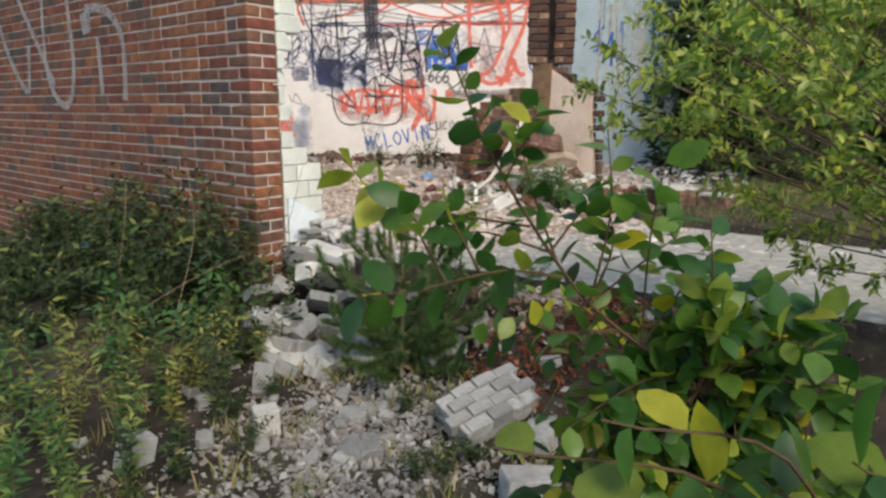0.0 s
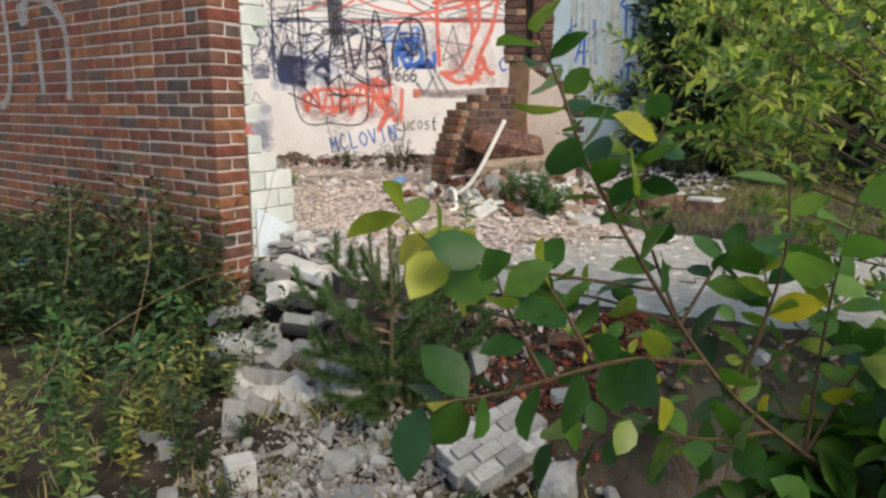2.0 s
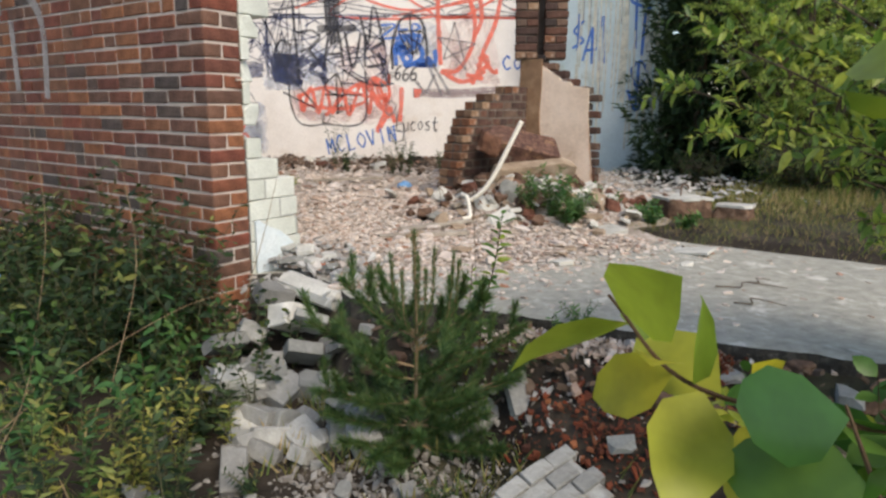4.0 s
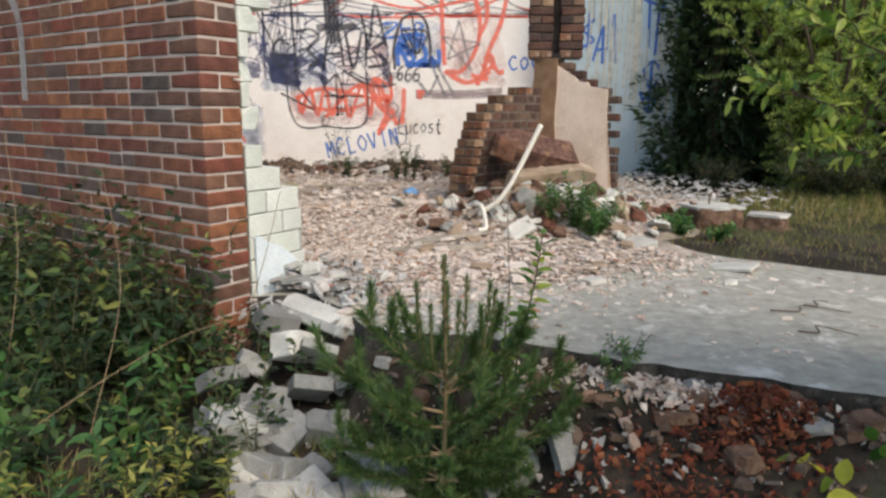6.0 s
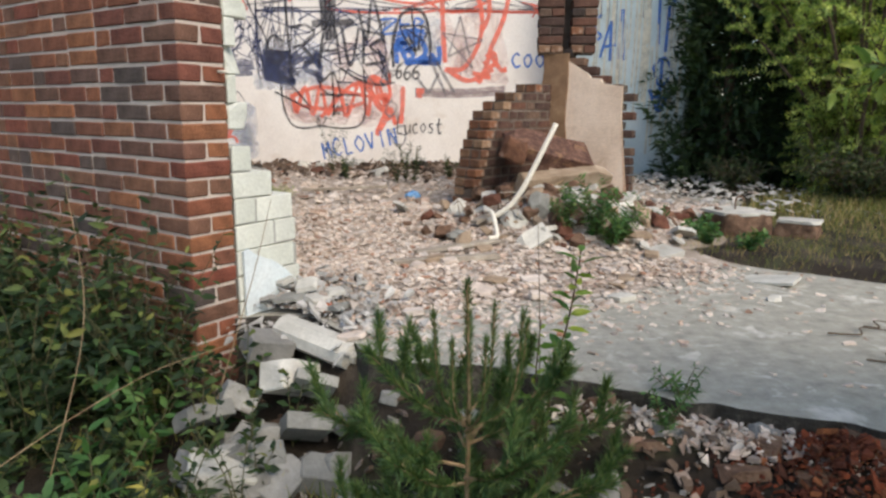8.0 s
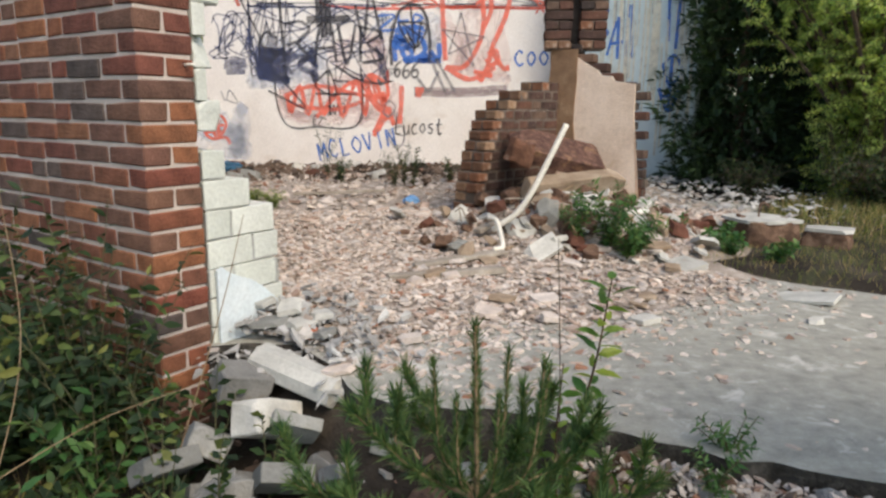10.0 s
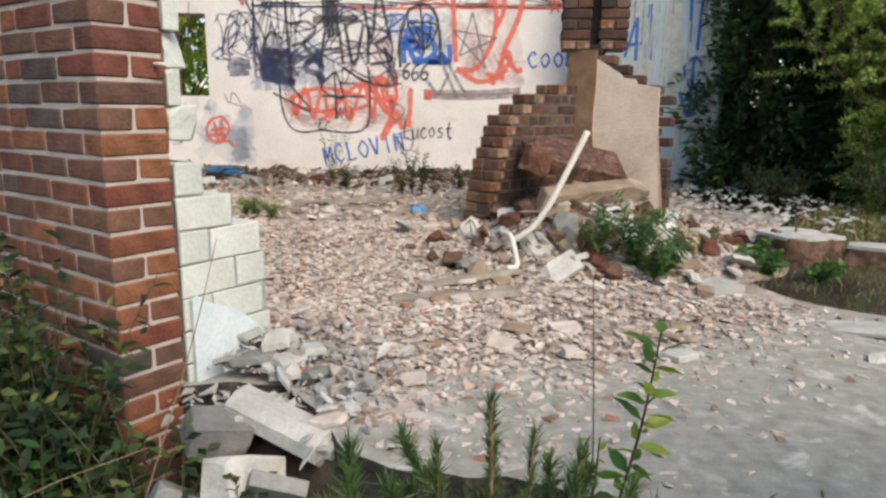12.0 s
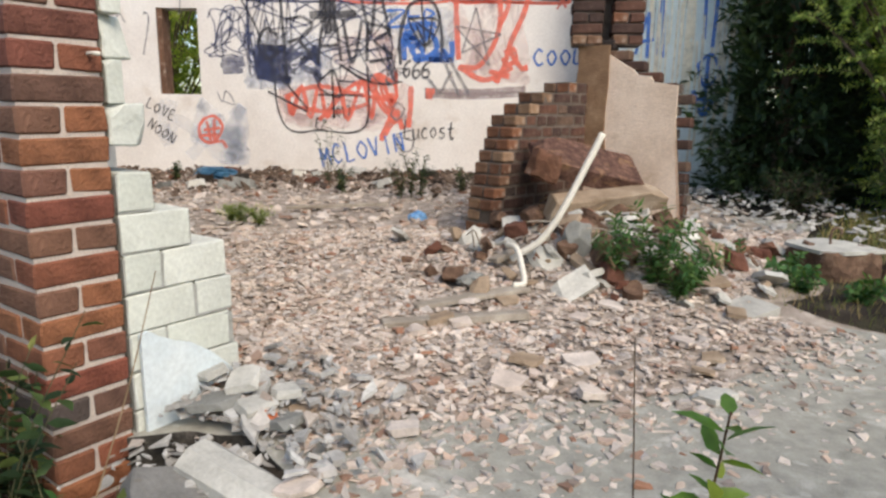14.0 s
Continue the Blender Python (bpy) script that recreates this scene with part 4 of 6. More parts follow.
def white_stub():
    """The broken end of the inner leaf, laid in white lime blocks."""
    ob = tagged(new("block_wall"), "broken stub of white lime blocks behind the brick corner", "wall stub", kind="structure")
    ob.matrix_basis = CORNER
    r = random.Random(21)
    rows = [0.66, 0.655, 0.645, 0.64, 0.625, 0.50, 0.37]
    core = bmesh.new()
    made = {}
    def block(x, y, z, sy, sx, turn=0.0, tall=0.117):
        key = (round(sx, 2), round(sy, 2), tall, r.randrange(2))
        if key not in made:
            made[key] = brick_mesh("lime_block", sx, sy, tall, M_BLOCK, len(made) + 40, 0.003, 0.004)
        b = new("block", made[key])
        b.parent = ob
        b.matrix_basis = pose(x, y, z, 0, 0, turn)
    for c, reach in enumerate(rows):
        z = -0.05 + c * 0.125 + 0.06
        y = 0.25
        first = 0.24 if c % 2 else 0.13
        while y < reach - 0.05:
            w = min(first, reach - y)
            block(-0.13, y + w / 2, z, w - 0.008, 0.25, r.uniform(-0.8, 0.8))
            y += w
            first = 0.24
        box(core, -0.25, -0.008, 0.252, reach - 0.012, z - 0.062, z + 0.05)
    tagged(part("mortar", core, M_BLOCKMORTAR, ob, "grey mortar"), kind="stuff")
    # upper blocks left hanging on the brickwork
    for c in range(19):
        reach = (0.36, 0.30, 0.34, 0.31, 0.40, 0.47, 0.43, 0.36)[c] if c < 8 else 0.40 + 0.02 * (c % 3)
        data = chunk_mesh("block", 0.25, reach - 0.25, 0.1235, M_BLOCK, 900 + c, 0.16, 2, 0.5)
        b = new("block", data)
        b.parent = ob
        b.matrix_basis = pose(-0.13, 0.25 + (reach - 0.25) / 2, 0.893 + c * 0.125)
    bm = bmesh.new()
    box(bm, -6.8, -0.26, 0.245, 0.40, -0.05, 3.3)
    part("inner_leaf", bm, M_WHITE, ob, "plastered inner leaf")
    # thin blue-white plaster patch still stuck to the foot
    bm = bmesh.new()
    ring = [(0.275, 0.0), (0.62, 0.0), (0.60, 0.12), (0.52, 0.20), (0.45, 0.25), (0.40, 0.27), (0.34, 0.30), (0.30, 0.33), (0.275, 0.32)]
    a = [bm.verts.new((0.004, y, z)) for y, z in ring]
    b = [bm.verts.new((0.018, y, z)) for y, z in ring]
    bm.faces.new(b)
    bm.faces.new(a[::-1])
    for i in range(len(ring)):
        j = (i + 1) % len(ring)
        bm.faces.new((a[i], a[j], b[j], b[i]))
    part("plaster_patch", bm, surface("bluish_plaster", [(0.3, (0.58, 0.66, 0.68)), (0.7, (0.70, 0.75, 0.75))], 4, 50, 0.9, 0.2), ob, "pale bluish plaster patch")
    return ob


white_stub()


# ---- rubble ----
def on_floor(x, y):
    return float(rubble_height(np.float64(x), np.float64(y)))


def on_ground(x, y):
    return float(ground_height(np.float64(x), np.float64(y)))


def scatter(n, x0, x1, y0, y1, keep):
    """Random places in a rectangle, thinned by keep(x, y) from 0 to 1."""
    out = np.empty((0, 2))
    while len(out) < n:
        p = np.stack([rng.uniform(x0, x1, n * 3), rng.uniform(y0, y1, n * 3)], 1)
        out = np.concatenate([out, p[rng.uniform(0, 1, len(p)) < keep(p[:, 0], p[:, 1])]])
    return out[:n]


def litter_keep(x, y):
    lx, ly = to_local(x, y)
    inside = smooth(0.0, -0.12, slab_out(x, y)) * smooth(0.25, 0.4, ly)
    bare = smooth(0.45, 2.1, lx - 0.30 * ly + 0.25)
    dens = 0.02 + 0.98 * (1 - bare) ** 1.3
    return np.clip(inside * dens * (lx < 4.2) * ((ly < 2.8) | (lx < 1.3)), 0, 1)


def loose_rubble():
    near = scatter(26000, -1.6, 3.0, 3.3, 7.4, litter_keep)
    far = scatter(5200, -5.0, 2.2, 6.8, 12.0, litter_keep)
    for pts, lo, hi in ((near, 0.005, 0.036), (far, 0.012, 0.07)):
        z = rubble_height(pts[:, 0], pts[:, 1]) - 0.004
        size = lo + (hi - lo) * rng.uniform(0, 1, len(pts)) ** 2.6
        v, f = chips(np.column_stack([pts, z]), size, 0.35, 0.22)
        tagged(pydata("rubble", v, f, M_CHIPS), "pale broken plaster and tile bits on the floor", "rubble", kind="stuff")
    brown = scatter(2200, -5.0, 1.0, 9.0, 12.1, lambda x, y: smooth(9.0, 11.6, y) + 0 * x)
    z = rubble_height(brown[:, 0], brown[:, 1]) + rng.uniform(0, 0.04, len(brown))
    v, f = chips(np.column_stack([brown, z]), 0.015 + 0.06 * rng.uniform(0, 1, len(brown)) ** 2.4, 0.5, 0.35)
    tagged(pydata("rubble", v, f, M_BROWNBITS), "brown earth and dark debris along the graffiti wall", "rubble", kind="stuff")
    grey = scatter(520, -1.3, 0.3, 3.7, 5.2, lambda x, y: np.exp(-((x + 0.85) ** 2 / 0.10 + (y - 4.42) ** 2 / 0.12)) * (slab_out(x, y) < 0.25) * (to_local(x, y)[0] > 0.02))
    z = np.where(slab_out(grey[:, 0], grey[:, 1]) < 0, rubble_height(grey[:, 0], grey[:, 1]), -0.06) + rng.uniform(0, 0.05, len(grey))
    v, f = chips(np.column_stack([grey, z]), 0.009 + 0.036 * rng.uniform(0, 1, len(grey)) ** 2.2, 0.4, 0.35)
    tagged(pydata("rubble", v, f, M_GREYCHIPS), "grey and white broken plaster below the wall stub", "rubble", kind="stuff")
    # gravel and bits on the ground outside
    grav = scatter(7000, -1.7, 1.3, 1.1, 3.9, lambda x, y: np.clip(np.exp(-((x + 0.35) ** 2 / 0.35 + (y - 2.3) ** 2 / 0.6)), 0, 1) * (slab_out(x, y) > 0.1))
    z = ground_height(grav[:, 0], grav[:, 1]) + 0.002
    v, f = chips(np.column_stack([grav, z]), 0.006 + 0.022 * rng.uniform(0, 1, len(grav)) ** 2.5, 0.7, 0.4)
    tagged(pydata("gravel", v, f, M_GRAVEL), "grey gravel and crushed stone on the ground", "gravel", kind="stuff")
    edge = scatter(420, -1.2, 2.6, 2.0, 4.3, lambda x, y: np.exp(-((slab_out(x, y) - 0.26) / 0.2) ** 2) * (slab_out(x, y) > 0.02))
    z = ground_height(edge[:, 0], edge[:, 1]) + rng.uniform(0, 0.04, len(edge))
    v, f = chips(np.column_stack([edge, z]), 0.008 + 0.04 * rng.uniform(0, 1, len(edge)) ** 2.6, 0.55, 0.45)
    tagged(pydata("rubble", v, f, M_BROWNBITS), "brown and grey rubble below the slab edge", "rubble", kind="stuff")
    pale = scatter(1500, 0.15, 1.4, 2.7, 3.8, lambda x, y: np.exp(-((slab_out(x, y) - 0.11) / 0.06) ** 2) * np.exp(-((x - 0.62) ** 2 / 0.16)) * (slab_out(x, y) > 0.03))
    z = ground_height(pale[:, 0], pale[:, 1]) + rng.uniform(0, 0.03, len(pale))
    v, f = chips(np.column_stack([pale, z]), 0.004 + 0.022 * rng.uniform(0, 1, len(pale)) ** 3, 0.5, 0.4)
    tagged(pydata("rubble", v, f, M_CHIPS), "white crushed plaster on the ledge below the slab", "rubble", kind="stuff")
    right = scatter(700, 1.7, 4.6, 7.0, 10.4, lambda x, y: smooth(6.9, 7.6, y) * np.clip(1.2 - np.abs(x - 2.9) / 1.6, 0, 1))
    z = np.maximum(ground_height(right[:, 0], right[:, 1]), rubble_height(right[:, 0], right[:, 1])) + 0.012
    v, f = chips(np.column_stack([right, z]), 0.015 + 0.045 * rng.uniform(0, 1, len(right)) ** 2.2, 0.35, 0.25)
    tagged(pydata("rubble", v, f, M_GREYCHIPS), "grey and white rubble strewn before the conifers", "rubble", kind="stuff")
    red = scatter(1700, 0.2, 1.7, 2.1, 3.4, lambda x, y: np.exp(-((x - 0.96) ** 2 / 0.028 + (y - 3.04) ** 2 / 0.016)) + 0.3 * np.exp(-((x - 0.6) ** 2 / 0.12 + (y - 2.88) ** 2 / 0.06)))
    z = ground_height(red[:, 0], red[:, 1]) + 0.12 * np.exp(-((red[:, 0] - 0.96) ** 2 / 0.025 + (red[:, 1] - 3.04) ** 2 / 0.014)) * rng.uniform(0.3, 1.0, len(red))
    v, f = chips(np.column_stack([red, z]), 0.004 + 0.019 * rng.uniform(0, 1, len(red)) ** 2, 0.7, 0.5)
    tagged(pydata("brick_rubble", v, f, M_REDDUST), "crumbled orange-red brick heap below the slab", "rubble", kind="stuff")


loose_rubble()


def lump(name, size, at, turn, material, seed, label, category, group="", tilt=(0, 0), jag=0.25, cuts=3, lift=0.0):
    ob = new(name, chunk_mesh(name, *size, material, seed, jag, cuts))
    ob.matrix_basis = pose(at[0], at[1], at[2] + lift, tilt[0], tilt[1], turn)
    return tagged(ob, label, category, group)


def squared_block(name, size, at, rot, material, seed, label, group="white blocks", jag=0.10):
    ob = new(name, chunk_mesh(name, *size, material, seed, jag, 2, 0.25))
    ob.matrix_basis = pose(*at, *rot)
    return tagged(ob, label, "block", group)


def blocks():
    # the long block that juts over the slab corner, with the row of tumbled ones below it
    coping = bmesh.new()
    ring = [(math.cos(radians(22.5 + 45 * k)) * 0.082, math.sin(radians(22.5 + 45 * k)) * 0.066) for k in range(8)]
    ends = [[coping.verts.new((x, p * (1 + 0.04 * noise.noise(Vector((x * 9, p * 30, q * 30)))), q)) for p, q in ring] for x in (-0.21, -0.05, 0.10, 0.19)]
    for e0, e1 in zip(ends, ends[1:]):
        for k in range(8):
            coping.faces.new((e0[k], e0[(k + 1) % 8], e1[(k + 1) % 8], e1[k]))
    knob = [coping.verts.new((0.20, p * 0.55, q * 0.55)) for p, q in ring]
    knob_end = [coping.verts.new((0.225, p * 0.5, q * 0.5)) for p, q in ring]
    coping.faces.new(ends[0][::-1])
    for e0, e1 in ((ends[-1], knob), (knob, knob_end)):
        for k in range(8):
            coping.faces.new((e0[k], e0[(k + 1) % 8], e1[(k + 1) % 8], e1[k]))
    coping.faces.new(knob_end)
    bmesh.ops.recalc_face_normals(coping, faces=coping.faces[:])
    long_block = tagged(part("coping_block", coping, M_DEBRIS_WHITE), "long pale eight-sided coping block jutting over the slab corner", "block", "white blocks")
    long_block.matrix_basis = pose(-0.755, 4.15, -0.035, 0, 9, -32)
    spots = [(-1.00, 4.14, -0.10, 0.20, 0.15, 0.11, 10, 15, 30), (-0.86, 3.97, -0.20, 0.22, 0.15, 0.13, -22, 24, 50), (-0.76, 3.93, -0.17, 0.18, 0.15, 0.05, -48, 20, 10), (-0.78, 3.80, -0.31, 0.19, 0.16, 0.07, -42, 15, 20),
             (-1.08, 3.58, -0.44, 0.25, 0.17, 0.15, 8, 14, 12), (-0.97, 3.46, -0.56, 0.13, 0.22, 0.12, 14, -6, 24), (-1.30, 3.50, -0.54, 0.14, 0.20, 0.13, -18, 12, 150), (-0.86, 3.62, -0.44, 0.20, 0.15, 0.10, 28, -18, 60),
             (-0.54, 3.78, -0.26, 0.17, 0.14, 0.05, -30, 12, 35), (-0.34, 3.54, -0.50, 0.24, 0.14, 0.06, -12, 8, 120), (-1.18, 3.84, -0.27, 0.20, 0.15, 0.07, -35, 10, 50), (-1.10, 3.96, -0.26, 0.15, 0.12, 0.10, -20, 32, 15),
             (-0.70, 3.60, -0.56, 0.22, 0.12, 0.07, 10, -12, 95), (-0.64, 3.72, -0.46, 0.19, 0.15, 0.09, -32, 22, 40), (-0.66, 3.88, -0.32, 0.14, 0.11, 0.09, 26, 18, 75), (-1.22, 3.66, -0.44, 0.14, 0.10, 0.12, 30, 8, 130)]
    for i, (x, y, z, sx, sy, sz, rx, ry, rz) in enumerate(spots):
        grey = i in (2, 3, 10, 13)
        squared_block("lime_block", (sx, sy, sz), (x, y, z), (rx, ry, rz), M_DEBRIS_GREY if grey else (M_DEBRIS_WHITE if i in (1, 4, 5) else M_DIRTY_SHADED), i + 3,
                      "tumbled grey broken block in the rubble slope" if grey else "tumbled white lime block in the rubble slope", "tumbled blocks", 0.16)
    g = on_ground
    rr = random.Random(91)
    for i in range(78):
        t = rr.random()
        x, y = -1.12 + 0.75 * rr.random() + 0.1 * t, 4.0 - 0.85 * t
        if slab_out(x, y) < 0.1 or to_local(x, y)[1] > -0.06:
            continue
        k = rr.uniform(0.3, 0.9)
        grey = i % 3 == 0
        squared_block("lime_block", (0.22 * k, 0.15 * k, 0.11 * k), (x, y, g(x, y) - 0.01 + 0.03 * rr.random()), (rr.uniform(-40, 40), rr.uniform(-35, 35), rr.uniform(0, 180)), M_DEBRIS_GREY if grey else M_DIRTY_SHADED, 140 + i,
                      "broken grey block lying in the rubble slope" if grey else "broken white block lying in the rubble slope", "tumbled blocks", 0.22)
    squared_block("lime_block", (0.12, 0.11, 0.14), (-0.78, 2.52, g(-0.78, 2.52) - 0.01), (0, 0, 25), M_DEBRIS_WHITE, 31, "small pale yellowish block standing on gravel")
    squared_block("lime_block", (0.14, 0.10, 0.16), (-1.27, 2.16, g(-1.27, 2.16) - 0.01), (0, 14, 50), M_DIRTY_SHADED, 32, "pale block fragment among weeds")
    squared_block("lime_block", (0.11, 0.24, 0.10), (-0.95, 3.05, g(-0.95, 3.05)), (25, 0, 12), M_DIRTY_SHADED, 33, "tilted white brick lying in rubble")
    squared_block("lime_block", (0.10, 0.19, 0.05), (0.27, 3.16, g(0.27, 3.16) + 0.03), (52, 0, 18), M_DIRTY_SHADED, 34, "pale brick leaning beside the pine sapling")
    squared_block("lime_block", (0.27, 0.14, 0.08), (0.09, 3.24, g(0.09, 3.24) + 0.03), (14, -14, 24), M_DIRTY_SHADED, 35, "pale slab fragment beside the pine sapling")
    # a fallen piece of wall, its lime bricks still bonded
    piece = tagged(new("masonry_fragment"), "fallen piece of white brick wall, still bonded", "rubble")
    piece.matrix_basis = pose(0.30, 2.62, g(0.30, 2.62) + 0.04, 16, -12, 34)
    core = new("mortar", chunk_mesh("mortar", 0.44, 0.27, 0.10, M_DIRTY_SHADED, 41, 0.12, 2, 0.25))
    core.parent = piece
    shapes = [chunk_mesh("brick", 0.122, 0.064, 0.075, M_DIRTY_SHADED, 50 + k, 0.07, 1, 0.2) for k in range(4)]
    for row in range(4):
        for col in range(4 if row % 2 else 3):
            if (row, col) in ((0, 2), (3, 0)):
                continue
            b = new("brick", shapes[(row * 3 + col) % 4])
            b.parent = core
            b.matrix_basis = pose(-0.20 + col * 0.13 + (0 if row % 2 else 0.065), -0.105 + row * 0.071, 0.035 + 0.006 * ((row + col) % 3), 0, 0, rr.uniform(-3, 3))
    lump("boulder", (0.20, 0.16, 0.15), (0.56, 2.42, g(0.56, 2.42) - 0.02), 70, M_DIRTY_SHADED, 42, "rounded off-white lump of masonry", "boulder", jag=0.35, cuts=5)
    lump("boulder", (0.24, 0.20, 0.12), (0.44, 2.05, g(0.44, 2.05) - 0.02), 10, M_DIRTY_SHADED, 43, "pale lump of masonry under the shrub", "boulder", jag=0.3, cuts=4)
    lump("boulder", (0.11, 0.09, 0.07), (0.85, 2.90, g(0.85, 2.90) - 0.02), 10, M_LUMP, 46, "brownish stone beside the brick heap", "boulder", jag=0.3, cuts=4)
    lump("flat_stone", (0.24, 0.18, 0.06), (-0.32, 2.33, g(-0.32, 2.33) - 0.01), 20, M_DEBRIS_GREY, 44, "flat round grey stone on the gravel", "stone", jag=0.3, cuts=6)
    lump("flat_stone", (0.20, 0.14, 0.05), (-0.38, 2.66, g(-0.38, 2.66) - 0.01), 80, M_DEBRIS_GREY, 45, "flat grey stone on the gravel", "stone", jag=0.3, cuts=5)
    for i in range(26):
        x = -0.5 + 2.1 * (i + rr.random()) / 26
        y = float(np.interp(x, EDGE_X, EDGE_Y)) - rr.uniform(0.03, 0.26)
        pale = i % 4 == 0
        lump("broken_concrete", (rr.uniform(0.07, 0.16), rr.uniform(0.05, 0.09), rr.uniform(0.03, 0.06)), (x, y, g(x, y) - 0.012), rr.uniform(-50, 10), M_DIRTY_SHADED if pale else M_LUMP, 830 + i, "pale crumbled concrete below the slab edge" if pale else "dark brown lump of masonry below the slab edge", "rubble", "lumps below the slab", (rr.uniform(-15, 15), rr.uniform(-12, 12)), 0.3, 5)
    r = random.Random(77)
    kinds = [(M_DIRTY_SHADED, "small white masonry fragment on the ground"), (M_DEBRIS_GREY, "small grey stone on the ground"), (M_DIRTY_SHADED, "pale broken piece of block on the ground")]
    for i in range(44):
        x, y = r.gauss(-0.35, 0.6), r.gauss(2.85, 0.45)
        if slab_out(x, y) < 0.12 or y < 1.7 or abs(x) > 1.7:
            continue
        m, label = kinds[i % 3]
        s = r.uniform(0.03, 0.085)
        lump("stone_fragment", (s * r.uniform(1, 1.6), s, s * r.uniform(0.4, 0.9)), (x, y, g(x, y) - 0.005), r.uniform(0, 360), m, 100 + i, label, "stone", "stone fragments", (r.uniform(-20, 20), r.uniform(-20, 20)), 0.25, 3)
    # larger flat pieces lying over the floor
    for i in range(80):
        x, y = r.uniform(-1.0, 1.4), r.uniform(4.1, 7.6)
        lx, ly = to_local(x, y)
        if lx < 0.12 or litter_keep(np.float64(x), np.float64(y)) < 0.5:
            continue
        s = r.uniform(0.05, 0.13)
        lump("plaster_slab", (s * r.uniform(1.0, 1.7), s, r.uniform(0.012, 0.03)), (x, y, on_floor(x, y) + 0.004), r.uniform(0, 360), M_PLASTERBIT if i % 3 else M_STONE, 300 + i,
             "flat broken piece of pale plaster on rubble" if i % 3 else "flat buff stone fragment on rubble", "plaster piece", "plaster pieces", (r.uniform(-9, 9), r.uniform(-9, 9)), 0.25, 4)
    for i, (x, y, s) in enumerate([(-0.94, 4.50, 0.17), (-0.80, 4.46, 0.12), (-0.86, 4.58, 0.14), (-0.70, 4.40, 0.12), (-0.72, 4.54, 0.11), (-0.98, 4.62, 0.10)]):
        lump("plaster_slab", (s, s * 0.75, 0.028), (x, y, on_floor(x, y) + 0.02 + 0.012 * (i % 3)), i * 47, M_DEBRIS_GREY if i % 3 == 0 else M_DEBRIS_WHITE, 420 + i, "grey broken plaster sheet below the wall stub", "plaster piece", "plaster pieces", (r.uniform(-16, 16), r.uniform(-16, 16)), 0.25, 4)
    lump("brick_fragment", (0.06, 0.05, 0.04), (-0.76, 4.42, 0.03), 30, M_ORANGE, 440, "orange brick fragment by the slab corner", "brick", tilt=(14, 8))
    # pale sheets by the grass and on the slab
    lump("plaster_slab", (0.34, 0.17, 0.018), (1.80, 5.02, 0.0), -48, M_DEBRIS_WHITE, 450, "thin white plaster sheet on the concrete", "plaster piece", tilt=(6, -9), jag=0.15, cuts=2)
    lump("plaster_slab", (0.30, 0.20, 0.05), (1.36, 5.62, 0.01), 25, M_DEBRIS_WHITE, 451, "thick white plaster slab on the rubble edge", "plaster piece", tilt=(4, -6), jag=0.25, cuts=4)
    lump("plaster_slab", (0.15, 0.11, 0.03), (0.78, 4.66, 0.0), 25, M_DEBRIS_WHITE, 452, "white plaster piece on the concrete", "plaster piece", jag=0.3, cuts=5)
    lump("plaster_slab", (0.09, 0.07, 0.02), (1.62, 4.62, 0.0), 65, M_DEBRIS_WHITE, 453, "small white plaster piece on the concrete", "plaster piece", jag=0.3, cuts=5)


blocks()


def slab_with_hook(at, turn, size, seed, hook):
    """A broken lump of brickwork lying with its white face up."""
    ob = tagged(new("broken_masonry"), "lump of brown brickwork with a white plaster top in grass", "masonry lump")
    ob.matrix_basis = pose(*at, 0, 0, turn)
    sx, sy, sz = size
    base = new("body", chunk_mesh("body", sx * 0.96, sy * 0.96, sz, M_LUMP, seed, 0.2, 4))
    base.parent = ob
    top = new("top", chunk_mesh("top", sx, sy, 0.024, M_DEBRIS_WHITE, seed, 0.2, 4))
    top.parent = ob
    tagged(top, "white plaster face")
    top.matrix_basis = pose(0, 0, sz - 0.01)
    if hook:
        v, f = tube(spline([(0.02, 0, sz + 0.0), (0.02, 0, sz + 0.09), (0.05, 0, sz + 0.115), (0.09, 0, sz + 0.10), (0.095, 0, sz + 0.075)]), 0.008)
        pydata("hook", v, f, M_RUST, ob, "rusty steel hook", True)
    return ob


slab_with_hook((2.25, 6.40, 0.0), 12, (0.42, 0.46, 0.22), 61, True)
slab_with_hook((2.68, 6.20, 0.0), -38, (0.32, 0.22, 0.17), 62, False)
slab_with_hook((1.90, 7.36, 0.0), 20, (0.28, 0.20, 0.13), 63, False)
slab_with_hook((1.72, 7.05, 0.02), -15, (0.24, 0.18, 0.12), 64, False)


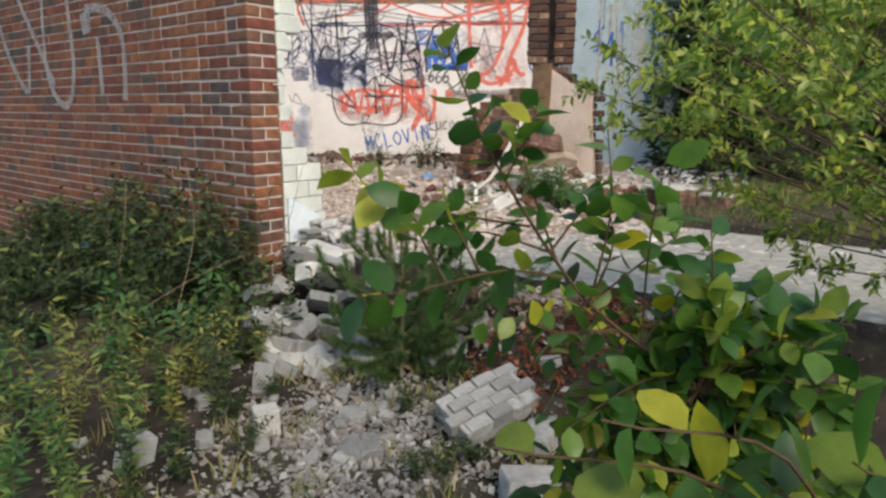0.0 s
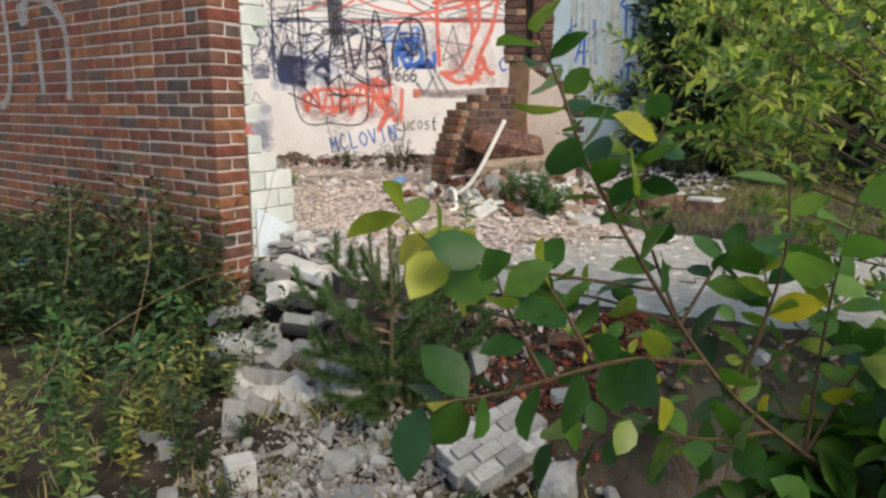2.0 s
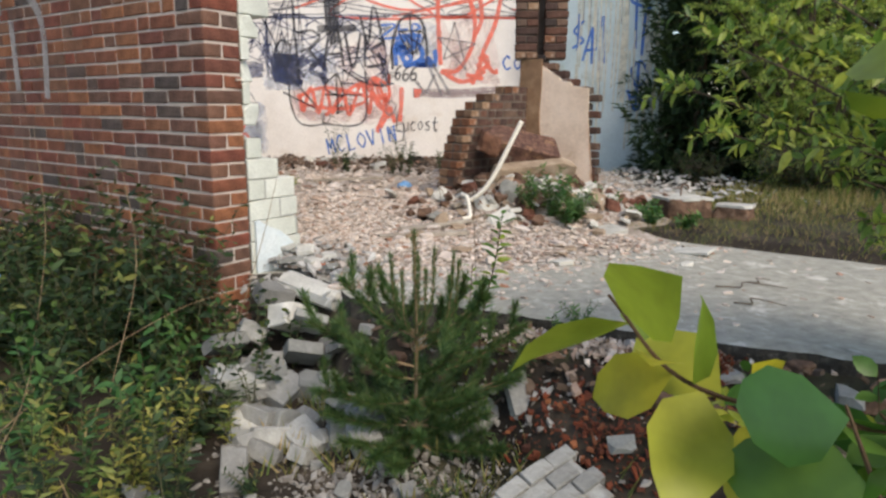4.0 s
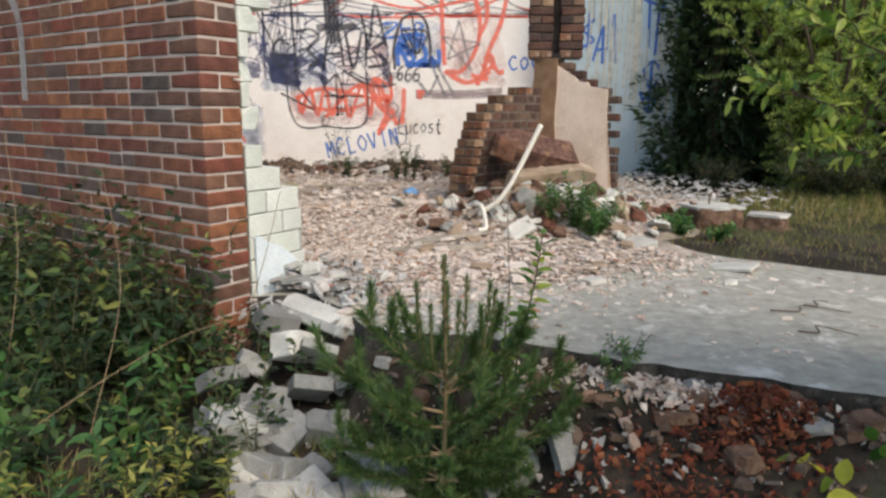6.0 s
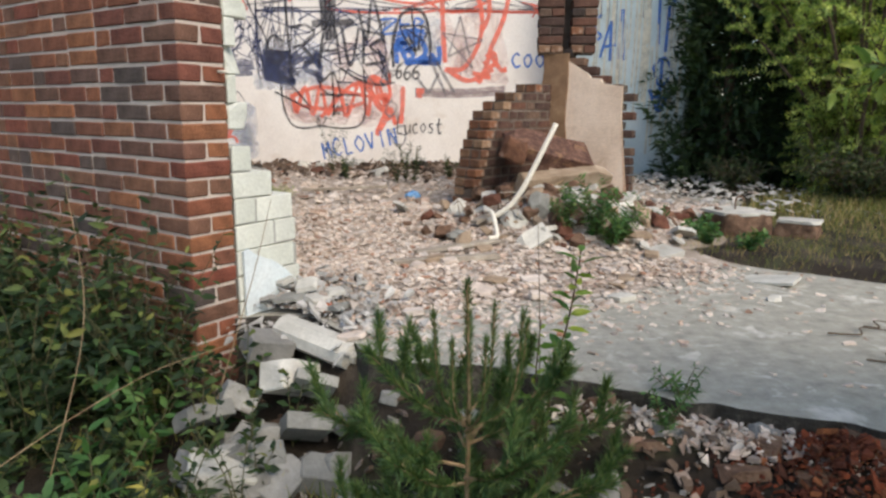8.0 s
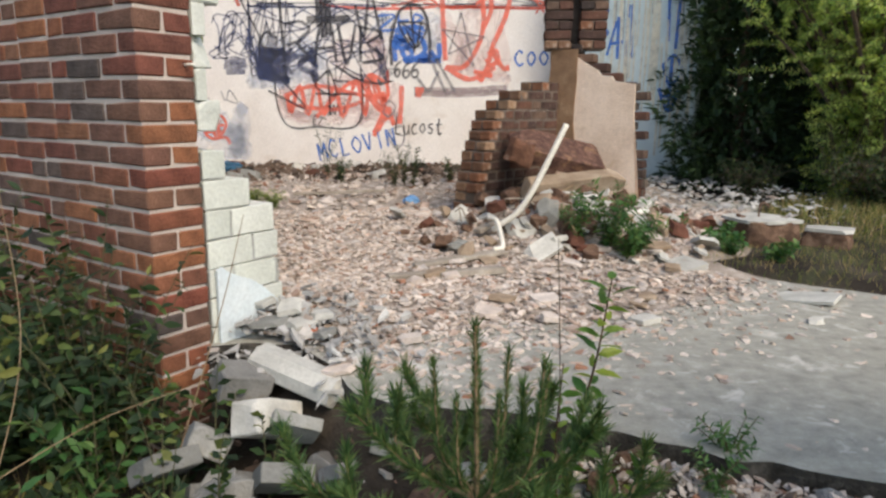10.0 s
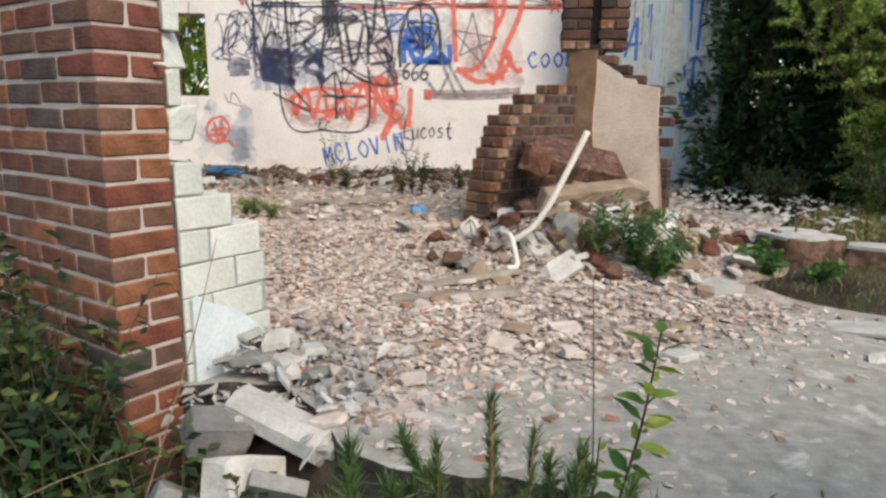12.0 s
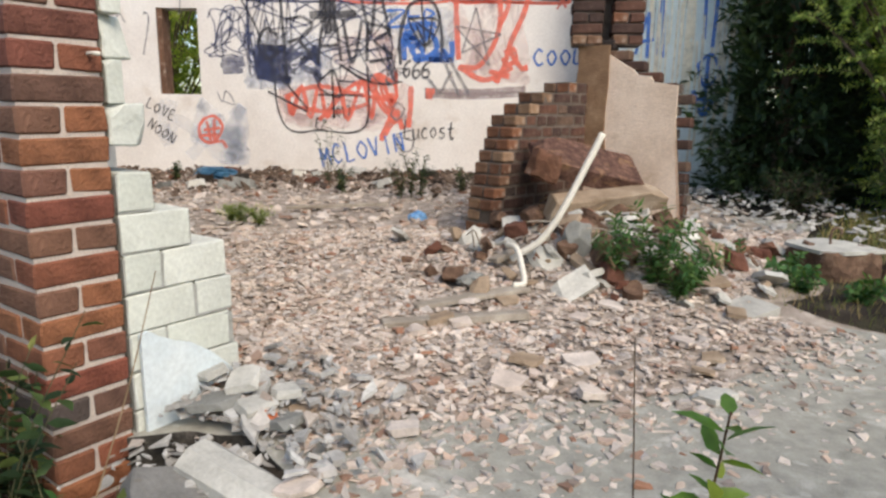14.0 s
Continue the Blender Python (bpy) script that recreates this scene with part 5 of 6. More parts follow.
def chimney_debris():
    lump("brick_fragment", (0.18, 0.14, 0.20), (1.74, 6.52, 0.0), 30, M_RED, 501, "broken brown brick lump on rubble", "brick", "broken bricks")
    lump("brick_fragment", (0.16, 0.12, 0.18), (1.88, 6.48, 0.0), 70, M_RED, 502, "broken brown brick lump on rubble", "brick", "broken bricks")
    r = random.Random(17)
    for i in range(190):
        x, y = r.gauss(0.92, 0.46), r.gauss(6.45, 0.34)
        pick = r.random()
        if pick < 0.15:
            m, label, size = M_RED, "broken red brick in the rubble heap", (0.13, 0.10, 0.07)
        elif pick < 0.50:
            m, label, size = M_DEBRIS_WHITE, "white plaster slab in the rubble heap", (0.18, 0.12, 0.03)
        elif pick < 0.72:
            m, label, size = M_STONE, "buff stone slab in the rubble heap", (0.17, 0.10, 0.045)
        else:
            m, label, size = M_LUMP, "sooty brown masonry lump in the rubble heap", (0.12, 0.09, 0.07)
        k = r.uniform(0.4, 1.25)
        lump("masonry_fragment", tuple(a * k * r.uniform(0.8, 1.25) for a in size), (x, y, on_floor(x, y) - 0.01 + 0.05 * r.random()), r.uniform(0, 360), m, 520 + i, label, "rubble", "heap of fragments", (r.uniform(-45, 45), r.uniform(-45, 45)), 0.3, 4)
    for i in range(16):
        x, y, a, n = r.gauss(0.75, 0.4), r.gauss(6.4, 0.3), r.uniform(0, math.tau), r.uniform(0.15, 0.4)
        z = on_floor(x, y) + 0.05
        v, f = tube(spline([(x, y, z), (x + math.cos(a) * n * 0.5, y + math.sin(a) * n * 0.5, z + r.uniform(0.02, 0.09)), (x + math.cos(a) * n, y + math.sin(a) * n, z + r.uniform(-0.02, 0.12))], 4), 0.007, 5, 0.6)
        tagged(pydata("stick", v, f, M_WOOD if i % 2 else M_TWIG), "dry broken stick lying in the rubble heap", "stick", "sticks in the heap")
    lump("fallen_lintel", (0.78, 0.40, 0.12), (0.88, 7.12, 0.60), 6, M_ROOF, 601, "fallen slab of dark red-brown brickwork leaning in the chimney", "fallen slab", tilt=(26, 13), jag=0.12, cuts=3)
    lump("fallen_lintel", (0.25, 0.19, 0.18), (0.53, 6.70, 0.57), 28, M_OLDBRICK_RED, 602, "broken orange brick end of a fallen slab", "fallen slab", tilt=(10, 18), jag=0.35, cuts=6)
    lump("fallen_lintel", (0.86, 0.24, 0.14), (0.96, 6.86, 0.36), 10, M_STONE, 603, "long buff stone beam lying in the chimney", "fallen beam", tilt=(14, -4), jag=0.2, cuts=6)
    lump("masonry_fragment", (0.15, 0.10, 0.28), (0.62, 6.28, 0.10), 10, M_DEBRIS_GREY, 606, "grey upright fragment in the rubble heap", "rubble", tilt=(8, 10), jag=0.3, cuts=5)
    for i, (x, y, z, l, turn, tip) in enumerate([(0.0, 5.75, 0.10, 0.62, 18, 4), (-0.10, 5.45, 0.08, 0.70, 8, 1), (0.35, 6.35, 0.24, 0.5, 35, 12), (1.05, 6.3, 0.28, 0.45, -50, 20), (-1.0, 8.4, 0.2, 0.9, 5, 2)]):
        ob = new("plank", brick_mesh("plank", l, 0.085, 0.028, M_WOOD, 700 + i, 0.006, 0.004))
        ob.matrix_basis = pose(x, y, z - 0.024, 0, -tip, turn)
        tagged(ob, "weathered grey wooden plank half buried in rubble", "plank", "planks")
    ob = new("plank", brick_mesh("plank", 0.62, 0.10, 0.04, M_EDGE, 730, 0.008, 0.005))
    ob.matrix_basis = pose(0.66, 3.22, -0.21, 14, 5, -24)
    tagged(ob, "dark grey board lying below the slab edge", "plank")


chimney_debris()


def pipe():
    pts = spline([(0.74, 6.16, 0.90), (0.66, 6.14, 0.74), (0.54, 6.12, 0.50), (0.47, 6.12, 0.38), (0.40, 6.13, 0.29), (0.31, 6.16, 0.22), (0.26, 6.18, 0.18)])
    v, f = tube(pts, 0.020, 8)
    tagged(pydata("plastic_pipe", v, f, M_PIPE, smooth=True), "bent cream plastic pipe sticking out of the rubble", "pipe")
    v, f = tube(spline([(0.24, 6.26, 0.25), (0.28, 6.14, 0.25), (0.29, 5.98, 0.17), (0.28, 5.86, 0.12), (0.22, 5.84, 0.115)]), 0.017, 8)
    tagged(pydata("plastic_pipe", v, f, M_PIPE, smooth=True), "short curved cream plastic pipe on the rubble", "pipe")


pipe()


def crumpled(name, at, size, material, label, seed):
    bm = bmesh.new()
    bmesh.ops.create_icosphere(bm, subdivisions=3, radius=1)
    for v in bm.verts:
        n = noise.noise_vector(v.co * 2.2 + Vector((seed, 0, 0)))
        v.co += n * 0.45
        v.co = Vector((v.co.x * size[0], v.co.y * size[1], max(v.co.z, -0.35) * size[2]))
    ob = part(name, bm, material)
    ob.matrix_basis = pose(at[0], at[1], at[2] + 0.35 * size[2] - 0.01)
    return tagged(ob, label, "litter")


crumpled("tarpaulin", (-2.85, 11.0, 0.14), (0.26, 0.2, 0.12), M_TARP, "crumpled dark blue tarpaulin near the wall", 3)
crumpled("plastic_bag", (-0.28, 7.9, 0.13), (0.07, 0.06, 0.06), M_BAG, "small crumpled blue plastic bag on rubble", 5)
crumpled("plastic_bag", (0.02, 5.95, 0.11), (0.09, 0.05, 0.04), M_DEBRIS_GREY, "grey crumpled plastic scrap on rubble", 6)
crumpled("plastic_bag", (-3.05, 5.35, -0.30), (0.12, 0.09, 0.07), M_DEBRIS_WHITE, "pale litter by the foot of the brick wall", 8)
crumpled("plastic_bag", (-3.35, 5.60, -0.32), (0.10, 0.07, 0.06), M_BAG, "bluish litter by the foot of the brick wall", 9)

r0 = random.Random(31)
for i in range(26):
    x, y = r0.uniform(-3.6, 0.2), r0.uniform(9.6, 12.0)
    s = r0.uniform(0.07, 0.2)
    lump("masonry_fragment", (s * 1.4, s, s * 0.6), (x, y, on_floor(x, y) - 0.01), r0.uniform(0, 360), (M_DEBRIS_WHITE, M_DEBRIS_GREY, M_RED, M_SOIL)[i % 4], 800 + i, ("pale", "grey", "red-brown", "dark")[i % 4] + " masonry fragment near the graffiti wall", "rubble", "fragments by the wall", (r0.uniform(-15, 15), r0.uniform(-15, 15)))
for x0, y0, x1, y1 in ((1.55, 4.05, 1.95, 4.0), (1.5, 3.72, 1.75, 3.66), (1.78, 4.14, 1.95, 4.2)):
    pts = spline([(x0, y0, 0.012), ((x0 * 2 + x1) / 3, y0 - 0.03, 0.014), ((x0 + x1) / 2, y0 + 0.05, 0.02), (x1, y1, 0.01)])
    v, f = tube(pts, 0.005, 5, 0.5)
    tagged(pydata("twig", v, f, M_BARK), "thin dark twig lying on the concrete", "twig", "twigs")


pin_v, pin_f = tube([(-0.03, 0.20, 1.152), (0.03, 0.202, 1.152), (0.055, 0.204, 1.150)], 0.006, 8)
tagged(pydata("wall_pin", [CORNER @ Vector(v) for v in pin_v], pin_f, M_PIPE, smooth=True), "short white plastic pin sticking out of the bricks", "pin")


# ---- plants ----
def unit(v):
    return v / np.maximum(np.linalg.norm(v, axis=-1, keepdims=True), 1e-9)


def leafy_stem(points, radius, n_leaves, size, template, start=0.2, droop=0.1, spread=1.0):
    """A stem along points and the leaves on it: tube, and leaf places, directions and sizes."""
    pts = spline(points, 6)
    arr = np.array([tuple(p) for p in pts])
    t = start + (1 - start) * (np.arange(n_leaves) + rng.uniform(0, 0.6, n_leaves)) / n_leaves
    k = np.clip(t * (len(arr) - 1), 0, len(arr) - 1.001)
    i = k.astype(int)
    place = arr[i] + (arr[i + 1] - arr[i]) * (k - i)[:, None]
    along = unit(arr[i + 1] - arr[i])
    a = np.arange(n_leaves) * 2.4 + rng.uniform(-0.4, 0.4, n_leaves)
    side = np.cross(along, rng.normal(0, 1, 3) + np.array([0.3, 0.1, 0.2]))
    side = unit(side)
    other = np.cross(along, side)
    d = along * rng.uniform(0.2, 0.7, (n_leaves, 1)) + spread * (side * np.cos(a)[:, None] + other * np.sin(a)[:, None])
    d[:, 2] -= droop
    return tube(pts, radius, 5, 0.35), (place, d, size * rng.uniform(0.6, 1.15, n_leaves))


def plant(name, stems, label, category, leaf_mat, stem_mat, template, kind="", spin=0.6, group=""):
    """One plant from several leafy stems: (points, radius, leaves, size, start), and a leaf material of its own if need be."""
    by_mat = {}
    ob = tagged(new(name), label, category, group)
    base = Vector(stems[0][0][0])
    ob.location = base
    off = np.array(base)
    for points, radius, n, size, start, *own in stems:
        tb, found = leafy_stem(points, radius, n, size, template, start)
        pydata("stem", [Vector(v) - base for v in tb[0]], tb[1], stem_mat, ob)
        by_mat.setdefault(own[0] if own else leaf_mat, []).append(found)
    for mat, found in by_mat.items():
        lp, ld, ls = (np.concatenate(q) for q in zip(*found))
        v, f = leaves(template, lp - off, ld, ls, spin)
        pydata("foliage", v, f, mat, ob, smooth=True)
    return ob


def near_shrub():
    """The broad-leaved shrub beside the path: one long arching branch with side shoots, and a leafy foot."""
    r = random.Random(4)
    branch = [(0.98, 0.76, -0.56), (0.82, 0.75, 0.10), (0.63, 0.77, 0.45), (0.52, 0.79, 0.53), (0.42, 0.81, 0.61), (0.34, 0.82, 0.71), (0.25, 0.83, 0.85), (0.20, 0.84, 0.94), (0.17, 0.85, 1.02), (0.13, 0.86, 1.11)]
    stems = [(branch, 0.0055, 30, 0.076, 0.40)]
    stems += [
        ([(0.36, 0.78, 0.67), (0.24, 0.74, 0.690), (0.08, 0.72, 0.655), (-0.02, 0.70, 0.650)], 0.0035, 16, 0.086, 0.2),
        ([(0.30, 0.82, 0.76), (0.10, 0.83, 0.79), (0.0, 0.83, 0.82), (-0.055, 0.83, 0.88)], 0.003, 10, 0.078, 0.4, M_LEAF_BACKLIT),
        ([(0.14, 0.73, 0.67), (0.09, 0.74, 0.76), (0.07, 0.77, 0.83)], 0.003, 9, 0.08, 0.2),
        ([(0.20, 0.74, 0.69), (0.16, 0.78, 0.76), (0.13, 0.82, 0.80)], 0.003, 8, 0.08, 0.3),
        ([(0.36, 0.85, 0.68), (0.30, 0.89, 0.85), (0.27, 0.91, 1.00)], 0.003, 12, 0.072, 0.2),
        ([(0.42, 0.81, 0.61), (0.46, 0.82, 0.72), (0.45, 0.83, 0.81)], 0.003, 11, 0.076, 0.2),
        ([(0.34, 0.82, 0.71), (0.40, 0.86, 0.78), (0.43, 0.88, 0.80)], 0.003, 9, 0.07, 0.3),
        ([(0.25, 0.83, 0.85), (0.29, 0.84, 0.93), (0.31, 0.84, 1.00)], 0.003, 9, 0.08, 0.2),
        ([(0.46, 0.80, 0.52), (0.30, 0.85, 0.53), (0.17, 0.87, 0.51)], 0.003, 9, 0.078, 0.3),
        ([(0.48, 0.80, 0.56), (0.36, 0.78, 0.56), (0.24, 0.78, 0.60)], 0.003, 10, 0.078, 0.2),
        ([(0.42, 0.81, 0.61), (0.54, 0.84, 0.70), (0.60, 0.86, 0.74)], 0.003, 10, 0.074, 0.2),
        ([(0.34, 0.82, 0.71), (0.22, 0.86, 0.74), (0.14, 0.88, 0.73)], 0.003, 9, 0.074, 0.2),
        ([(0.42, 0.81, 0.61), (0.44, 0.76, 0.80), (0.42, 0.73, 0.95)], 0.003, 8, 0.074, 0.3, M_LEAF_FRESH),
        ([(0.52, 0.79, 0.53), (0.52, 0.78, 0.74), (0.54, 0.78, 0.90)], 0.003, 9, 0.074, 0.3, M_LEAF_FRESH),
        ([(0.63, 0.77, 0.45), (0.62, 0.72, 0.66), (0.60, 0.70, 0.80)], 0.003, 12, 0.08, 0.25),
        ([(0.52, 0.79, 0.53), (0.60, 0.82, 0.64), (0.66, 0.84, 0.71)], 0.003, 12, 0.076, 0.2),
    ]
    for k in range(86):
        a = branch[2] if k % 3 else branch[1]
        tx, ty = r.uniform(0.33, 0.92), r.uniform(0.60, 1.02)
        tz = r.uniform(0.12, 0.64) - (0.12 if tx < 0.45 else 0)
        mid = tuple((p + q) / 2 + d for p, q, d in zip(a, (tx, ty, tz), (0.02, 0.0, 0.06)))
        stems.append(([a, mid, (tx, ty, tz)], 0.003, 15, 0.074, 0.15))
    # the shoots nearest to the path
    low = (0.66, 0.22, 0.10)
    for tip, n, mat in (((0.30, 0.12, 0.70), 5, M_LEAF), ((0.20, 0.13, 0.665), 5, M_LEAF_BACKLIT), ((0.42, 0.12, 0.62), 6, M_LEAF), ((0.56, 0.16, 0.64), 6, M_LEAF), ((0.40, 0.20, 0.54), 6, M_LEAF), ((0.52, 0.26, 0.56), 6, M_LEAF), ((0.36, 0.30, 0.48), 6, M_LEAF)):
        mid = ((low[0] + tip[0]) / 2 + 0.05, (low[1] + tip[1]) / 2, tip[2] - 0.10)
        stems.append(([low, mid, tip], 0.0035, n, 0.10, 0.5, mat))
    stems.append(([(0.98, 0.76, -0.56), (0.78, 0.45, -0.2), low], 0.006, 6, 0.06, 0.5))
    return plant("shrub", stems, "broad-leaved green shrub with some leaves coloured yellow as if backlit", "shrub", M_LEAF, M_REDSTEM, OVAL, spin=0.7)


near_shrub()


def bush(name, at, radius, height, n, size, mat, label, template=DIAMOND, stems=14, seed=1, low=0.1, category="bush"):
    """Arching shoots from one foot, each with side shoots full of leaves."""
    r = random.Random(seed)
    wood, main, lp, ld, ls = Soup(), [], [], [], []
    per = max(4, n // (stems * 13))
    for k in range(stems):
        a, q = r.uniform(0, math.tau), math.sqrt(r.uniform(0.02, 1))
        top = Vector((math.cos(a) * radius * q, math.sin(a) * radius * q, height * (1.05 - 0.45 * q * q) * r.uniform(0.75, 1.08)))
        pts = spline([(r.uniform(-0.1, 0.1) * radius, r.uniform(-0.1, 0.1) * radius, 0), (top.x * 0.35, top.y * 0.35, top.z * 0.5), (top.x * 0.75, top.y * 0.75, top.z * 0.85), tuple(top)], 5)
        main.append(tube(pts, 0.012 * height / 1.5, 5, 0.3))
        for j in range(13):
            p = pts[int((low + (1 - low) * (j + r.random()) / 13) * (len(pts) - 1))]
            d = Vector((r.gauss(0, 1), r.gauss(0, 1), r.gauss(0.15, 0.5))).normalized() * radius * r.uniform(0.25, 0.6)
            tb, (pl, dd, ss) = leafy_stem([tuple(p), tuple(p + d * 0.5 + Vector((0, 0, 0.05))), tuple(p + d)], 0.004, per, size, template, 0.1)
            wood.add(tb)
            lp.append(pl), ld.append(dd), ls.append(ss)
    ob = tagged(new(name), label, category)
    ob.location = at
    for tb in main:
        pydata("stem", tb[0], tb[1], M_BARK, ob)
    tagged(pydata("brushwood", wood.v, wood.f, M_BARK, ob), kind="stuff")
    v, f = leaves(template, np.concatenate(lp), np.concatenate(ld), np.concatenate(ls), 0.7)
    pydata("foliage", v, f, mat, ob)
    return ob


def willow_bush():
    """The big bush beyond the path: arching boughs, each with leafy side twigs, hanging over the slab's edge."""
    r = random.Random(5)
    base = Vector((2.75, 2.25, -0.42))
    tips = [(0.70, 2.80, 1.10), (0.84, 2.74, 0.94), (0.78, 2.66, 1.24), (0.74, 1.76, 1.10), (0.90, 1.72, 1.22), (0.80, 1.90, 0.92)]
    while len(tips) < 56:
        x, y, z = r.uniform(0.78, 2.1), r.uniform(1.55, 2.9), r.uniform(0.22, 1.75)
        if z > 1.16 - 0.95 * (x - 0.70) and x > 0.80 + 0.12 * abs(y - 2.3):
            tips.append((x, y, z))
    ob = tagged(new("bush"), "light green willow bush with arching boughs beside the slab", "bush")
    ob.location = base
    lp, ld, ls = [], [], []
    for t in tips:
        t = Vector(t) - base
        pts = spline([(r.uniform(-0.08, 0.08), r.uniform(-0.08, 0.08), 0), tuple(t * 0.4 + Vector((0.1, 0, 0.30))), tuple(t * 0.8 + Vector((0.02, 0, 0.14))), tuple(t)], 6)
        tb = tube(pts, 0.008, 5, 0.25)
        pydata("bough", tb[0], tb[1], M_BARK, ob)
        arr = [Vector(p) for p in pts]
        for j in range(9):
            p = arr[min(len(arr) - 1, int((0.55 + 0.45 * (j + r.random()) / 9) * len(arr)))]
            d = Vector((r.gauss(-0.35, 0.7), r.gauss(0, 0.7), r.gauss(0.1, 0.45))).normalized() * r.uniform(0.10, 0.22)
            if j == 8:
                p, d = arr[-3], (arr[-1] - arr[-3])
            tb, (pl, dd, ss) = leafy_stem([tuple(p), tuple(p + d * 0.5 + Vector((0, 0, 0.015))), tuple(p + d)], 0.0022, 14, 0.058, LANCE, 0.08, 0.05, 0.8)
            pydata("twig", tb[0], tb[1], M_REDSTEM, ob)
            lp.append(pl), ld.append(dd), ls.append(ss)
    v, f = leaves(WIDE_LANCE, np.concatenate(lp), np.concatenate(ld), np.concatenate(ls), 0.6)
    pydata("foliage", v, f, M_LEAF_WILLOW, ob)
    return ob


willow_bush()
plant("shrub", [([(1.0, 2.0, -0.5), (0.84, 2.2, 0.02), (0.68, 2.42, 0.14)], 0.004, 8, 0.07, 0.5, M_LEAF_BACKLIT), ([(1.0, 2.0, -0.5), (0.66, 1.86, 0.22), (0.40, 1.74, 0.38)], 0.004, 6, 0.082, 0.6, M_LEAF_BACKLIT),
                ([(1.0, 2.0, -0.5), (0.8, 1.9, 0.2), (0.56, 1.80, 0.40)], 0.004, 9, 0.075, 0.4), ([(1.0, 2.0, -0.5), (0.95, 2.2, 0.1), (0.86, 2.35, 0.2)], 0.004, 11, 0.07, 0.3),
                ([(1.0, 2.0, -0.5), (1.05, 2.0, 0.1), (0.95, 1.9, 0.38)], 0.004, 11, 0.07, 0.3), ([(1.0, 2.0, -0.5), (0.8, 2.0, -0.1), (0.62, 2.0, 0.12)], 0.004, 9, 0.07, 0.4)],
      "low broad-leaved shrub with yellow-green leaves on the slope", "shrub", M_LEAF, M_REDSTEM, OVAL, spin=0.7)
bush("bush", (4.75, 8.65, 0.0), 1.35, 3.6, 42000, 0.062, M_LEAF_BIRCH, "tall light green bush at the edge of the trees", WIDE_LANCE, 44, 6, 0.05)
bush("bush", (4.35, 8.6, 0.0), 0.5, 1.1, 4000, 0.055, M_LEAF_BIRCH, "slender light green bush before the taller one", WIDE_LANCE, 16, 16, 0.05)
bush("bush", (4.5, 8.1, 0.0), 0.75, 0.6, 4200, 0.05, M_WEED_SHADED, "low dark green bush below the trees", WIDE_LANCE, 18, 26, 0.0)
bush("bush", (3.7, 9.2, 0.0), 0.45, 0.4, 2000, 0.045, M_WEED_SHADED, "low dark green growth before the conifer", WIDE_LANCE, 14, 27, 0.0)


bush("bush", (-4.7, 14.4, 0.0), 1.3, 3.4, 9000, 0.11, M_LEAF_SUN, "light green bush behind the graffiti wall", LANCE, 26, 36, 0.05)


def conifer(at, height, radius, n, seed, label):
    """A dense dark conifer: trunk, drooping limbs and sprays."""
    r = np.random.default_rng(seed)
    wood, limbs = Soup().add(tube([(0, 0, -0.1), (0, 0, height * 0.5), (0, 0, height)], 0.09, 7, 0.15)), []
    h = r.uniform(0.01, 1, n) ** 1.15
    a = r.uniform(0, math.tau, n)
    lobes = 1 + 0.22 * np.sin(a * 5 + h * 23) + 0.14 * np.sin(a * 9 - h * 41)
    q = radius * (1 - h) ** 0.6 * lobes * np.sqrt(r.uniform(0.35, 1, n))
    p = np.stack([np.cos(a) * q, np.sin(a) * q, h * height], 1)
    d = np.stack([np.cos(a), np.sin(a), r.normal(0.15, 0.5, n)], 1) + r.normal(0, 0.35, (n, 3))
    for k in range(40):
        b, z = k * 2.4, height * (0.05 + 0.9 * k / 40)
        e = radius * (1 - z / height) ** 0.6 * 0.85
        limbs.append(tube([(0, 0, z), (math.cos(b) * e * 0.5, math.sin(b) * e * 0.5, z + 0.05), (math.cos(b) * e, math.sin(b) * e, z - 0.05)], 0.02, 4, 0.3))
    ob = tagged(new("conifer"), label, "tree", "dark conifers")
    ob.location = at
    pydata("trunk", wood.v, wood.f, M_BARK, ob)
    for tb in limbs:
        pydata("limb", tb[0], tb[1], M_BARK, ob)
    v, f = leaves(LANCE, p, d, r.uniform(0.09, 0.22, n), 0.8)
    pydata("crown", v, f, M_HEDGE, ob)
    return ob


conifer((4.05, 10.35, 0.0), 5.2, 0.98, 15000, 1, "dense dark green conifer beside the blue wall")
conifer((5.1, 11.2, 0.0), 6.0, 1.5, 15000, 2, "dense dark green conifer behind the bush")
conifer((6.7, 10.4, 0.0), 6.0, 1.6, 14000, 3, "dense dark green conifer at the clearing's edge")
conifer((6.6, 7.6, 0.0), 4.6, 1.4, 12000, 4, "dense dark green conifer beyond the grass")
conifer((6.2, 13.2, 0.0), 7.0, 1.9, 12000, 5, "tall dark green conifer far behind the bush")
conifer((8.6, 12.0, 0.0), 7.0, 2.0, 12000, 6, "tall dark green conifer far behind the bush")


